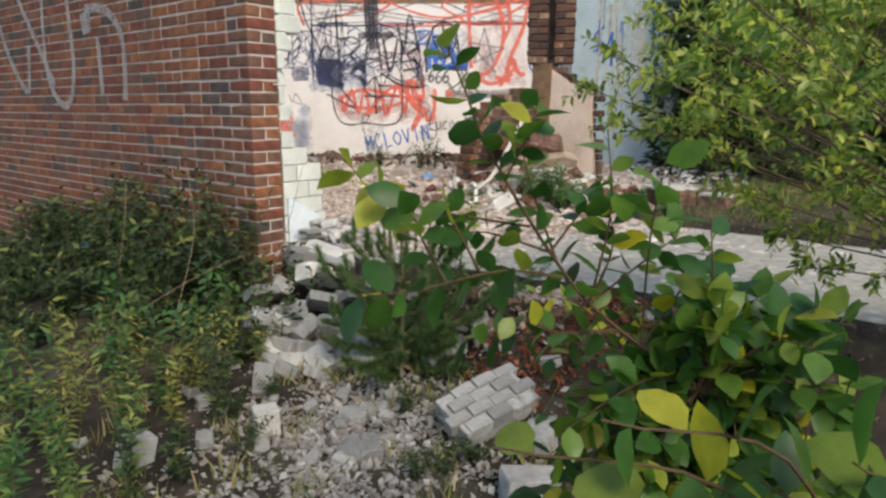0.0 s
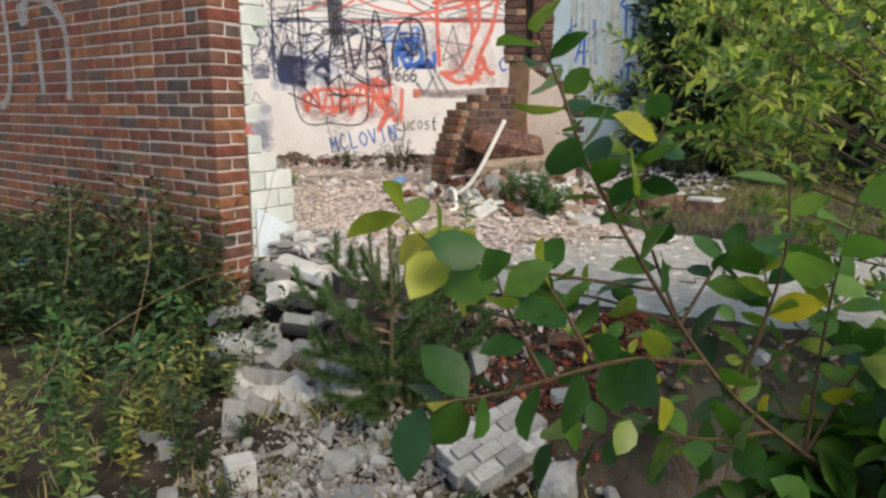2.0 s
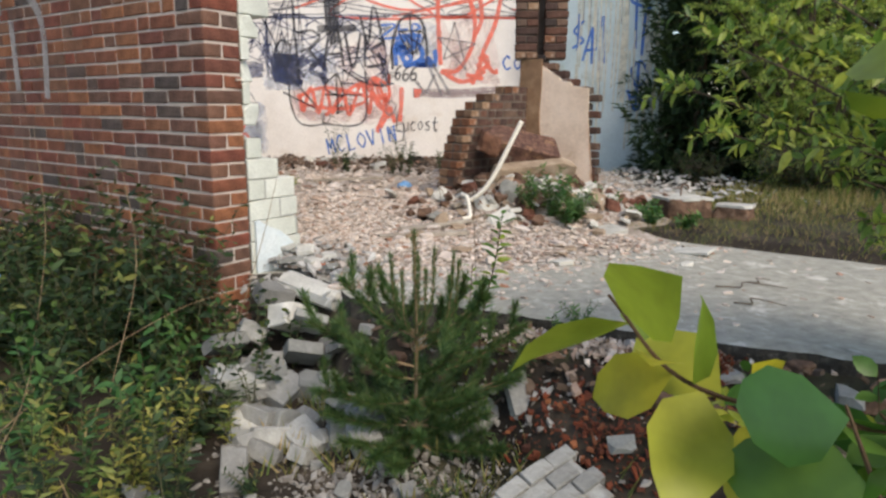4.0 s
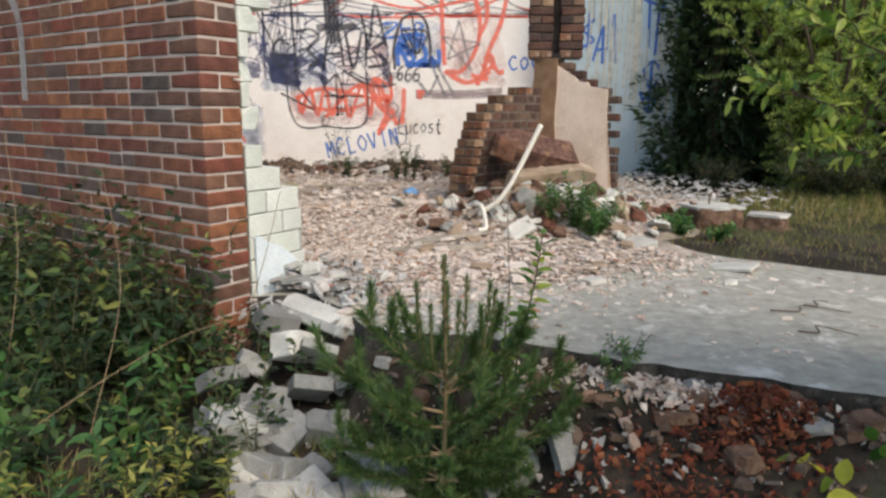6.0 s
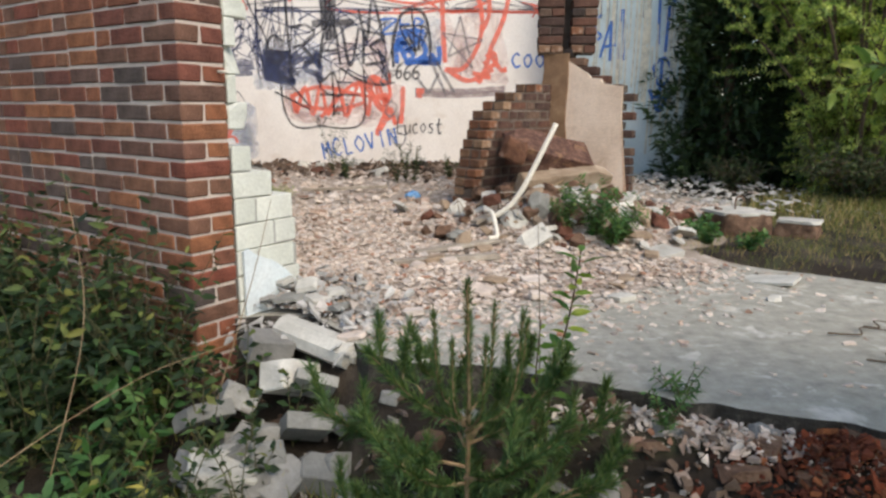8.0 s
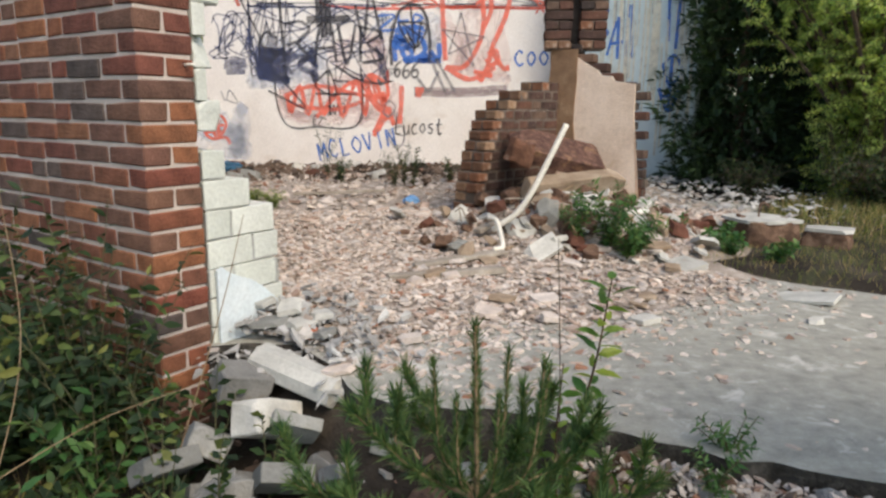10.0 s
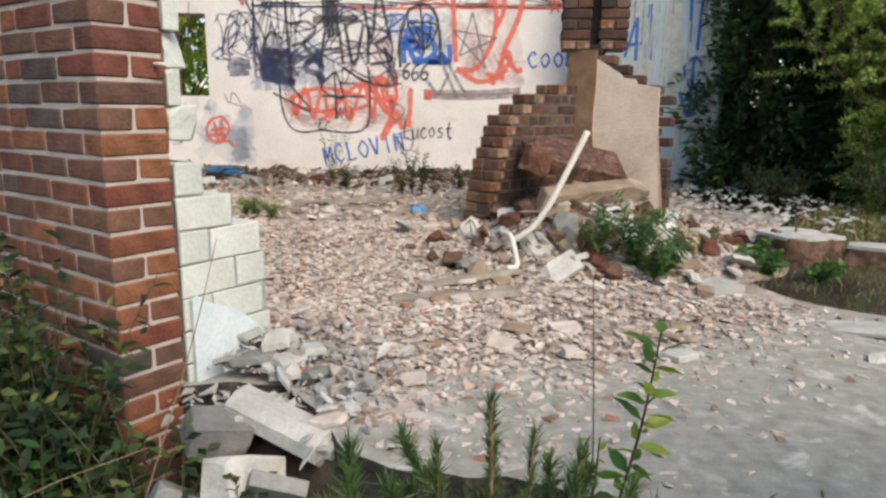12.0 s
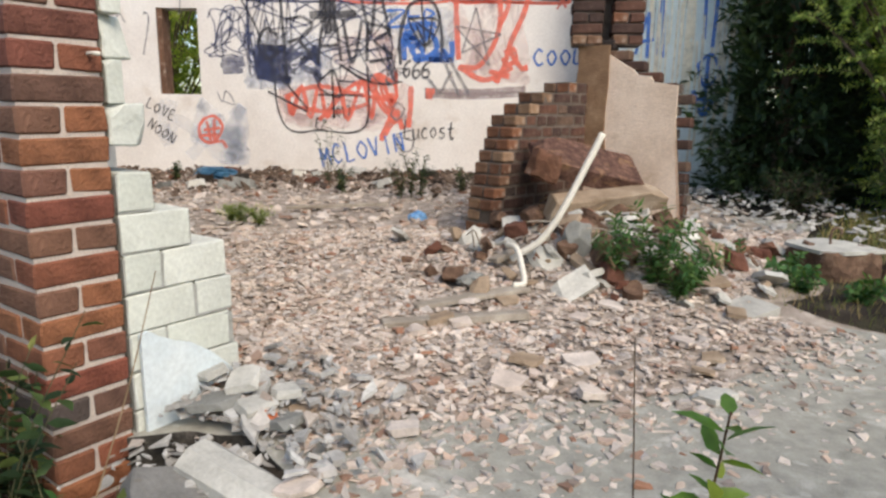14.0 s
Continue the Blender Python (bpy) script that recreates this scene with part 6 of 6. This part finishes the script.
def tree(at, height, radius, n, seed, label):
    """A broadleaf tree: tapered trunk, limbs and clumps of leaves with gaps."""
    r = random.Random(seed)
    q = np.random.default_rng(seed)
    limbs, wood = [], Soup().add(tube(spline([(0, 0, -0.1), (0.1, 0.05, height * 0.4), (-0.05, 0.1, height * 0.9)], 5), 0.16, 7, 0.25))
    lp = []
    for k in range(26):
        a, z = r.uniform(0, math.tau), height * r.uniform(0.12, 1.0)
        e = radius * r.uniform(0.4, 1.0) * (1.1 - 0.5 * z / height)
        tip = (math.cos(a) * e, math.sin(a) * e, z + r.uniform(-0.1, 0.5))
        limbs.append(tube([(0, 0, z * 0.85), (tip[0] * 0.5, tip[1] * 0.5, z), tip], 0.05, 5, 0.25))
        c = n // 26
        lp.append(np.array(tip) * np.array([0.85, 0.85, 1]) + q.normal(0, 1, (c, 3)) * np.array([0.5, 0.5, 0.35]) * radius * 0.4)
    p = np.concatenate(lp)
    d = q.normal(0, 1, p.shape) + np.array([0, 0, -0.2])
    ob = tagged(new("tree"), label, "tree", "background trees")
    ob.location = at
    pydata("trunk", wood.v, wood.f, M_BARK, ob)
    for tb in limbs:
        pydata("limb", tb[0], tb[1], M_BARK, ob)
    v, f = leaves(DIAMOND, p, d, q.uniform(0.14, 0.28, len(p)), 0.8)
    pydata("crown", v, f, M_LEAF_BRIGHT, ob)
    return ob


first = tree((-5.4, 16.0, 0), 6.5, 2.2, 9000, 1, "leafy green tree behind the graffiti wall")
for x, y, t, s in ((-2.2, 18.5, 70, 1.1), (-8.5, 17.0, 160, 1.0), (9.5, 10.5, 40, 1.1), (8.6, 14.0, 200, 1.3), (5.5, 15.0, 300, 1.2), (8.4, 6.6, 120, 0.9), (12.5, 8.0, 10, 1.2), (-5.0, 20.0, 250, 1.1), (-12.0, 12.0, 20, 1.3)):
    first.scale = (s, s, s)
    copy_thing(first, pose(x, y, -0.1, 0, 0, t))
first.scale = (1, 1, 1)


def pine_sapling():
    """A waist-high young pine: a cluster of upright leaders over spreading whorls of needled shoots."""
    base = Vector((-0.18, 3.20, on_ground(-0.18, 3.20) - 0.03))
    lift = -base.z
    wood, lp, ld, ls = [], [], [], []
    r = random.Random(8)
    shoots = [([(0, 0, 0), (0.01, 0, 0.55), (0, 0, 0.48 + lift)], 0.010, 0.034, 0.35)]
    for dx, dy, top, foot in ((0.09, 0.03, 0.40, 0.05), (0.17, -0.02, 0.39, 0.0), (-0.10, 0.02, 0.38, 0.04), (0.20, 0.06, 0.34, -0.02), (-0.05, -0.08, 0.32, 0.02), (0.05, -0.09, 0.33, 0.0), (0.02, 0.12, 0.34, 0.02)):
        shoots.append(([(0, 0, foot + lift), (dx * 0.8, dy * 0.8, foot + lift + 0.10), (dx, dy, top + lift)], 0.005, 0.032, 0.35))
    for dx, dy, z0, z1 in ((-0.30, -0.03, 0.02, 0.28), (-0.44, -0.05, -0.12, 0.10), (0.32, 0.0, -0.05, 0.20), (0.48, -0.02, -0.18, 0.07), (-0.42, -0.12, -0.30, -0.18), (0.46, -0.08, -0.30, -0.14), (-0.22, -0.26, -0.18, 0.04), (0.16, -0.28, -0.16, 0.05), (-0.10, 0.32, -0.05, 0.15), (0.24, 0.26, -0.05, 0.16)):
        shoots.append(([(0, 0, z0 + lift), (dx * 0.5, dy * 0.5, z0 + lift + (z1 - z0) * 0.35), (dx, dy, z1 + lift)], 0.006, 0.050, 0.5))
        for k in range(3):
            q = 0.45 + 0.2 * k
            sx, sy = dx * q, dy * q
            zz = z0 + (z1 - z0) * q + lift
            a = r.uniform(0, math.tau)
            shoots.append(([(sx, sy, zz), (sx + dx * 0.15 + 0.05 * math.cos(a), sy + 0.05 * math.sin(a), zz + 0.05), (sx + dx * 0.25 + 0.09 * math.cos(a), sy + 0.09 * math.sin(a), zz + 0.13)], 0.003, 0.046, 0.5))
    for z, n, reach in ((0.06, 9, 0.42), (0.15, 9, 0.44), (0.26, 8, 0.36)):
        for k in range(n):
            a = k * math.tau / n + r.uniform(-0.3, 0.3) + z * 9
            e = reach * r.uniform(0.7, 1.1)
            shoots.append(([(0, 0, z), (math.cos(a) * e * 0.55, math.sin(a) * e * 0.55, z + 0.03), (math.cos(a) * e, math.sin(a) * e, z + r.uniform(0.06, 0.14))], 0.005, 0.055, 0.55))
    for pts, rad, size, flare in shoots:
        sp = spline(pts, 8)
        wood.append(tube(sp, rad, 5, 0.5))
        arr = np.array([tuple(p) for p in sp])
        length = float(np.linalg.norm(np.diff(arr, axis=0), axis=1).sum())
        n = int(1800 * length)
        k = rng.uniform(0.15, 0.999, n) * (len(arr) - 1)
        i = k.astype(int)
        p = arr[i] + (arr[i + 1] - arr[i]) * (k - i)[:, None]
        al = unit(arr[i + 1] - arr[i])
        lp.append(p), ld.append(al * 0.9 + rng.normal(0, flare, (n, 3))), ls.append(size * rng.uniform(0.7, 1.3, n))
    ob = tagged(new("pine_sapling"), "young green pine sapling growing in rubble", "sapling")
    ob.location = base
    for tb in wood:
        pydata("stem", tb[0], tb[1], M_TWIG, ob)
    v, f = leaves(BLADE, np.concatenate(lp), np.concatenate(ld), np.concatenate(ls), 0.9)
    pydata("needles", v, f, M_NEEDLE, ob)
    return ob


pine_sapling()
plant("sapling", [([(0.12, 3.40, -0.42), (0.14, 3.44, 0.0), (0.20, 3.45, 0.30), (0.23, 3.45, 0.53)], 0.006, 40, 0.085, 0.2),
                  ([(0.12, 3.40, -0.42), (0.08, 3.40, 0.0), (0.09, 3.40, 0.30)], 0.005, 22, 0.06, 0.25), ([(0.12, 3.40, -0.42), (0.24, 3.38, -0.12), (0.34, 3.36, 0.02)], 0.004, 16, 0.06, 0.2),
                  ([(0.12, 3.40, -0.42), (0.02, 3.36, -0.1), (0.0, 3.34, 0.10)], 0.004, 18, 0.06, 0.2)], "slender green mugwort stalk at the slab edge", "weed", M_LEAF_FRESH, M_REDSTEM, WIDE_LANCE)


def weed(x, y, z, height, n, size, mat, label, seed, template=LANCE, shoots=4, lean=0.25, category="weed", group="weeds"):
    r = random.Random(seed)
    stems = []
    for _ in range(shoots):
        a, e = r.uniform(0, math.tau), height * lean * r.uniform(0.3, 1.2)
        h = height * r.uniform(0.65, 1.1)
        stems.append(([(x, y, z), (x + math.cos(a) * e * 0.35, y + math.sin(a) * e * 0.35, z + h * 0.55), (x + math.cos(a) * e, y + math.sin(a) * e, z + h)], 0.0035, n, size, 0.08))
    return plant("weed", stems, label, category, mat, M_WEEDSTEM, template, group=group)


def front_weeds():
    r = random.Random(14)
    # brambles and nettles along the foot of the brick wall and down the slope
    k = 0
    while k < 84:
        lx, ly = r.uniform(-3.6, 0.75), -abs(r.gauss(0.12, 0.75))
        x, y = -1.316 + lx * CT - ly * ST, 4.230 + lx * ST + ly * CT
        if y < 1.5 or x > -1.12 or (x > -1.35 and y < 3.35 and r.random() < 0.75):
            continue
        near = ly > -0.45
        h = r.uniform(0.45, 0.75) if near else r.uniform(0.28, 0.55)
        weed(x, y, on_ground(x, y) - 0.02, h, 20, 0.08, M_WEED_SHADED if k % 6 else M_GREEN, "dark green bramble and nettle growth by the wall", 200 + k, WIDE_LANCE, 6, 0.55)
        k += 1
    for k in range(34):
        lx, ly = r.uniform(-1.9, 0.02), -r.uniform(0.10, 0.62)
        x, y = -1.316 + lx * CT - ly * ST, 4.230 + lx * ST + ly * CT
        weed(x, y, on_ground(x, y) - 0.02, r.uniform(0.4, 1.05), 20, 0.082, M_WEED_SHADED, "dark green bramble and nettle growth by the wall", 600 + k, WIDE_LANCE, 5, 0.35)
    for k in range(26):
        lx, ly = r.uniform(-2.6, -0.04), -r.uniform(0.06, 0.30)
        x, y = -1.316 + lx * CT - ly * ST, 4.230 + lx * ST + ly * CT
        weed(x, y, on_ground(x, y) - 0.02, r.uniform(0.75, 1.15), 26, 0.07, M_WEED_SHADED, "tall dark green bramble climbing the brick wall", 660 + k, WIDE_LANCE, 4, 0.22)
    # yellow-green tall weeds in the left foreground
    for k, (x, y, h) in enumerate([(-1.62, 2.25, 0.55), (-1.45, 2.45, 0.50), (-1.30, 2.30, 0.45), (-1.20, 2.02, 0.42), (-1.05, 2.55, 0.40), (-1.72, 2.55, 0.52), (-1.5, 2.0, 0.45), (-1.35, 1.85, 0.35), (-1.1, 1.8, 0.30), (-1.6, 1.8, 0.4), (-1.85, 2.1, 0.5), (-1.4, 2.7, 0.4), (-1.7, 2.9, 0.4), (-1.95, 2.4, 0.5), (-2.1, 2.7, 0.5), (-1.25, 2.55, 0.3), (-1.0, 2.05, 0.22), (-1.45, 1.65, 0.35), (-1.2, 1.6, 0.25), (-1.75, 2.3, 0.5), (-1.52, 2.6, 0.45)]):
        weed(x, y, on_ground(x, y), h * 1.3, 34, 0.066, M_YELLOW if k % 5 == 0 else M_LEAF_BRIGHT if k % 3 == 0 else M_GREEN if k % 2 else M_WEED_SHADED, "tall yellow-green feathery weed on the slope", 400 + k, LANCE, 3, 0.22, "weed", "tall weeds")
    for k, (x, y, h) in enumerate([(-1.32, 3.05, 0.42), (-1.22, 2.85, 0.34), (-1.0, 3.2, 0.3)]):
        weed(x, y, on_ground(x, y), h, 26, 0.055, M_YELLOW, "yellowing upright weed among the rubble", 430 + k, LANCE, 2, 0.12, "weed", "yellow weeds")
    for k, (x, y, h) in enumerate([(-0.80, 2.28, 0.16), (-0.98, 2.66, 0.18), (0.12, 2.15, 0.16), (-0.10, 2.72, 0.18), (-0.02, 2.10, 0.14), (0.22, 2.28, 0.12), (-0.85, 2.9, 0.14), (0.62, 3.45, 0.16), (0.5, 3.3, 0.14)]):
        weed(x, y, on_ground(x, y), h, 26, 0.035, M_GREEN if x > 0.4 else M_WEED_SHADED, "small green weed on the gravel", 450 + k, LANCE, 7, 0.7, "weed", "small weeds")
    for k, (x, y, h) in enumerate([(-0.98, 3.72, 0.38), (-0.92, 3.55, 0.34), (-1.10, 3.60, 0.45), (-0.84, 3.86, 0.42), (-1.05, 3.95, 0.5), (-1.18, 3.78, 0.55)]):
        weed(x, y, on_ground(x, y), h, 16, 0.06, M_WEED_SHADED, "thin green weed growing between tumbled blocks", 470 + k, DIAMOND, 2, 0.2, "weed", "weeds in the rubble")
    for k in range(16):
        x, y = r.uniform(-1.36, -0.88), r.uniform(2.7, 3.5)
        weed(x, y, on_ground(x, y), r.uniform(0.22, 0.5), 18, 0.06, M_YELLOW if k % 5 == 0 else M_WEED_SHADED, "thin leafy weed growing in front of tumbled blocks", 560 + k, LANCE, 3, 0.35, "weed", "weeds in the rubble")
    # bare dry stems
    for k, pts in enumerate([[(-2.1, 3.0, -0.5), (-1.75, 3.3, -0.2), (-1.35, 3.6, 0.02), (-1.05, 3.75, 0.10)], [(-1.15, 3.9, -0.2), (-1.0, 4.0, 0.3), (-0.92, 4.05, 0.62)], [(-2.3, 4.0, -0.4), (-2.2, 4.1, 0.3), (-2.25, 4.2, 0.9)],
                             [(-1.7, 3.6, -0.4), (-1.6, 3.8, 0.2), (-1.72, 4.0, 0.75)], [(-1.9, 2.7, -0.5), (-1.7, 2.8, -0.2), (-1.66, 2.9, -0.02)], [(0.13, 3.55, -0.2), (0.12, 3.55, 0.2), (0.10, 3.56, 0.62)]]):
        v, f = tube(spline(pts), 0.0026, 5, 0.5)
        tagged(pydata("dry_stem", v, f, M_TWIG if k < 5 else M_BARK), "long bare dry stem standing in weeds", "stem", "dry stems")


front_weeds()


def inner_weeds():
    for k, (x, y, h, n, s, shoots) in enumerate([(0.98, 5.85, 0.42, 44, 0.07, 9), (0.80, 5.95, 0.34, 40, 0.06, 7), (1.15, 5.80, 0.30, 38, 0.06, 8), (1.05, 5.70, 0.24, 36, 0.06, 8)]):
        weed(x, y, on_floor(x, y), h, n, s, M_GREEN, "bushy green weed growing on the rubble heap", 500 + k, LANCE, shoots, 0.6, "weed", "weeds on the heap")
    for k, (x, y, h) in enumerate([(-0.35, 9.3, 0.5), (-0.25, 9.2, 0.42), (-0.45, 9.25, 0.4), (-1.35, 10.4, 0.75), (-1.1, 9.6, 0.35), (-3.2, 10.6, 0.25), (0.2, 9.8, 0.3)]):
        weed(x, y, on_floor(x, y), h, 30, 0.06, M_WEED_SHADED, "grey-green weed growing in the rubble", 520 + k, LANCE, 6, 0.35, "weed", "weeds in the ruin")
    for k, (x, y, h) in enumerate([(1.75, 6.45, 0.26), (1.92, 6.2, 0.22), (1.85, 5.95, 0.18), (2.05, 5.8, 0.16), (1.62, 6.85, 0.3)]):
        weed(x, y, 0.0, h, 30, 0.05, M_GREEN, "low green weed beside the broken masonry", 540 + k, DIAMOND, 7, 0.8, "weed", "weeds beside the masonry")
    for k, (x, y, h) in enumerate([(-1.65, 7.6, 0.16), (-1.5, 7.55, 0.14), (-1.75, 7.7, 0.13)]):
        weed(x, y, on_floor(x, y), h, 60, 0.05, M_LEAF_BRIGHT, "low cushion of moss-green weed on the floor", 560 + k, BLADE, 10, 0.9, "weed", "green cushions")
    # grass behind the slab
    pts = scatter(12000, 1.4, 5.6, 4.2, 8.8, lambda x, y: smooth(2.86, 3.0, to_local(x, y)[1]) * smooth(1.25, 1.5, to_local(x, y)[0]) * (0.35 + 0.65 * np.array([noise.noise(Vector((a * 2, b * 2, 0))) > -0.1 for a, b in zip(x, y)])))
    d = np.column_stack([rng.normal(0, 0.45, (len(pts), 2)), np.ones(len(pts))])
    v, f = leaves(BLADE, np.column_stack([pts, ground_height(pts[:, 0], pts[:, 1]) - 0.005]), d, rng.uniform(0.04, 0.06, len(pts)) + 0.11 * smooth(6.0, 7.5, pts[:, 1]) * rng.uniform(0, 1, len(pts)), 1.0)
    tagged(pydata("grass", v, f, M_GRASS), "short dry green and brown grass", "grass", kind="stuff")
    pts = scatter(2500, -3.0, 0.8, 1.0, 4.4, lambda x, y: (slab_out(x, y) > 0.15) * np.array([float(noise.noise(Vector((a * 3, b * 3, 7))) > 0.12) for a, b in zip(x, y)]) * (to_local(x, y)[1] < -0.05))
    d = np.column_stack([rng.normal(0, 0.5, (len(pts), 2)), np.ones(len(pts))])
    v, f = leaves(BLADE, np.column_stack([pts, ground_height(pts[:, 0], pts[:, 1]) - 0.01]), d, rng.uniform(0.05, 0.16, len(pts)), 1.0)
    tagged(pydata("grass", v, f, M_GRASS), "sparse dry grass among the stones", "grass", kind="stuff")


inner_weeds()


# ---- the bricks of the front wall ----
def front_bricks():
    r = random.Random(2)
    length = {"s": 0.24, "h": 0.115}
    single = {(k, v): brick_mesh("facing_" + k, length[k], 0.05, 0.0695, M_BRICK, 60 + v + (10 if k == "h" else 0), 0.0035, 0.005) for k in "sh" for v in range(4)}
    corner = {odd: brick_mesh("corner_brick", 0.115 if odd else 0.24, 0.239 if odd else 0.1145, 0.0695, M_BRICK, 95 + odd, 0.0035, 0.006) for odd in (0, 1)}
    ret = {(k, v): brick_mesh("return_" + k, 0.05, 0.113, 0.0695, M_BRICK, 80 + v, 0.0035, 0.005) for k in "h" for v in range(3)}
    far_v, far_f = [], []
    flat = brick_mesh("far", 1, 1, 1, M_BRICK_FAR, 5, 0.0, 0.03)
    fv = np.array([tuple(v.co) for v in flat.vertices])
    ff = [tuple(p.vertices) for p in flat.polygons]
    bpy.data.meshes.remove(flat)
    rows = int((3.3 - WALL_BASE) / COURSE)
    for c in range(rows):
        z = WALL_BASE + (c + 0.5) * COURSE
        odd = (c + 1) % 2
        x = 0.0
        first = True
        since = 0
        while x > -6.9:
            if first:
                k = "h" if odd else "s"
                first = False
            else:
                k = "h" if since >= 2 and r.random() < 0.45 else "s"
                if since == 0 and r.random() < 0.12:
                    k = "h"
            since = 0 if k == "h" else since + 1
            w = length[k]
            cx = x - w / 2
            lift = r.uniform(-0.0025, 0.0025)
            if x == 0.0:
                ob = new("brick", corner[odd])
                ob.parent = wall_front
                ob.matrix_basis = CORNER @ pose(cx, 0.1195 if odd else 0.0573, z + r.uniform(-0.002, 0.002), 0, r.uniform(-0.5, 0.5), r.uniform(-0.6, 0.6))
            elif cx > -1.15 and -0.12 < z < 1.92:
                ob = new("brick", single[k, r.randrange(4)])
                ob.parent = wall_front
                ob.matrix_basis = CORNER @ pose(cx, 0.025 + lift, z + r.uniform(-0.002, 0.002), 0, r.uniform(-0.5, 0.5), 0)
            else:
                o = len(far_v)
                q = fv * np.array([w, 0.05, 0.0695]) * (1 + r.uniform(-0.012, 0.012)) + np.array([cx, 0.025 + lift, z])
                far_v += [tuple(CORNER @ Vector(p)) for p in q]
                far_f += [tuple(i + o for i in f) for f in ff]
            x -= w + 0.012
        for k, cy in [] if odd else [("h", 0.183)]:
            ob = new("brick", ret[k, r.randrange(3)])
            ob.parent = wall_front
            ob.matrix_basis = CORNER @ pose(-0.0255 + r.uniform(-0.002, 0.003), cy, z + r.uniform(-0.002, 0.002), r.uniform(-0.5, 0.5), 0, 0)
    tagged(pydata("far_bricks", far_v, far_f, M_BRICK_FAR, wall_front), "red-brown facing bricks further along", kind="stuff")


front_bricks()
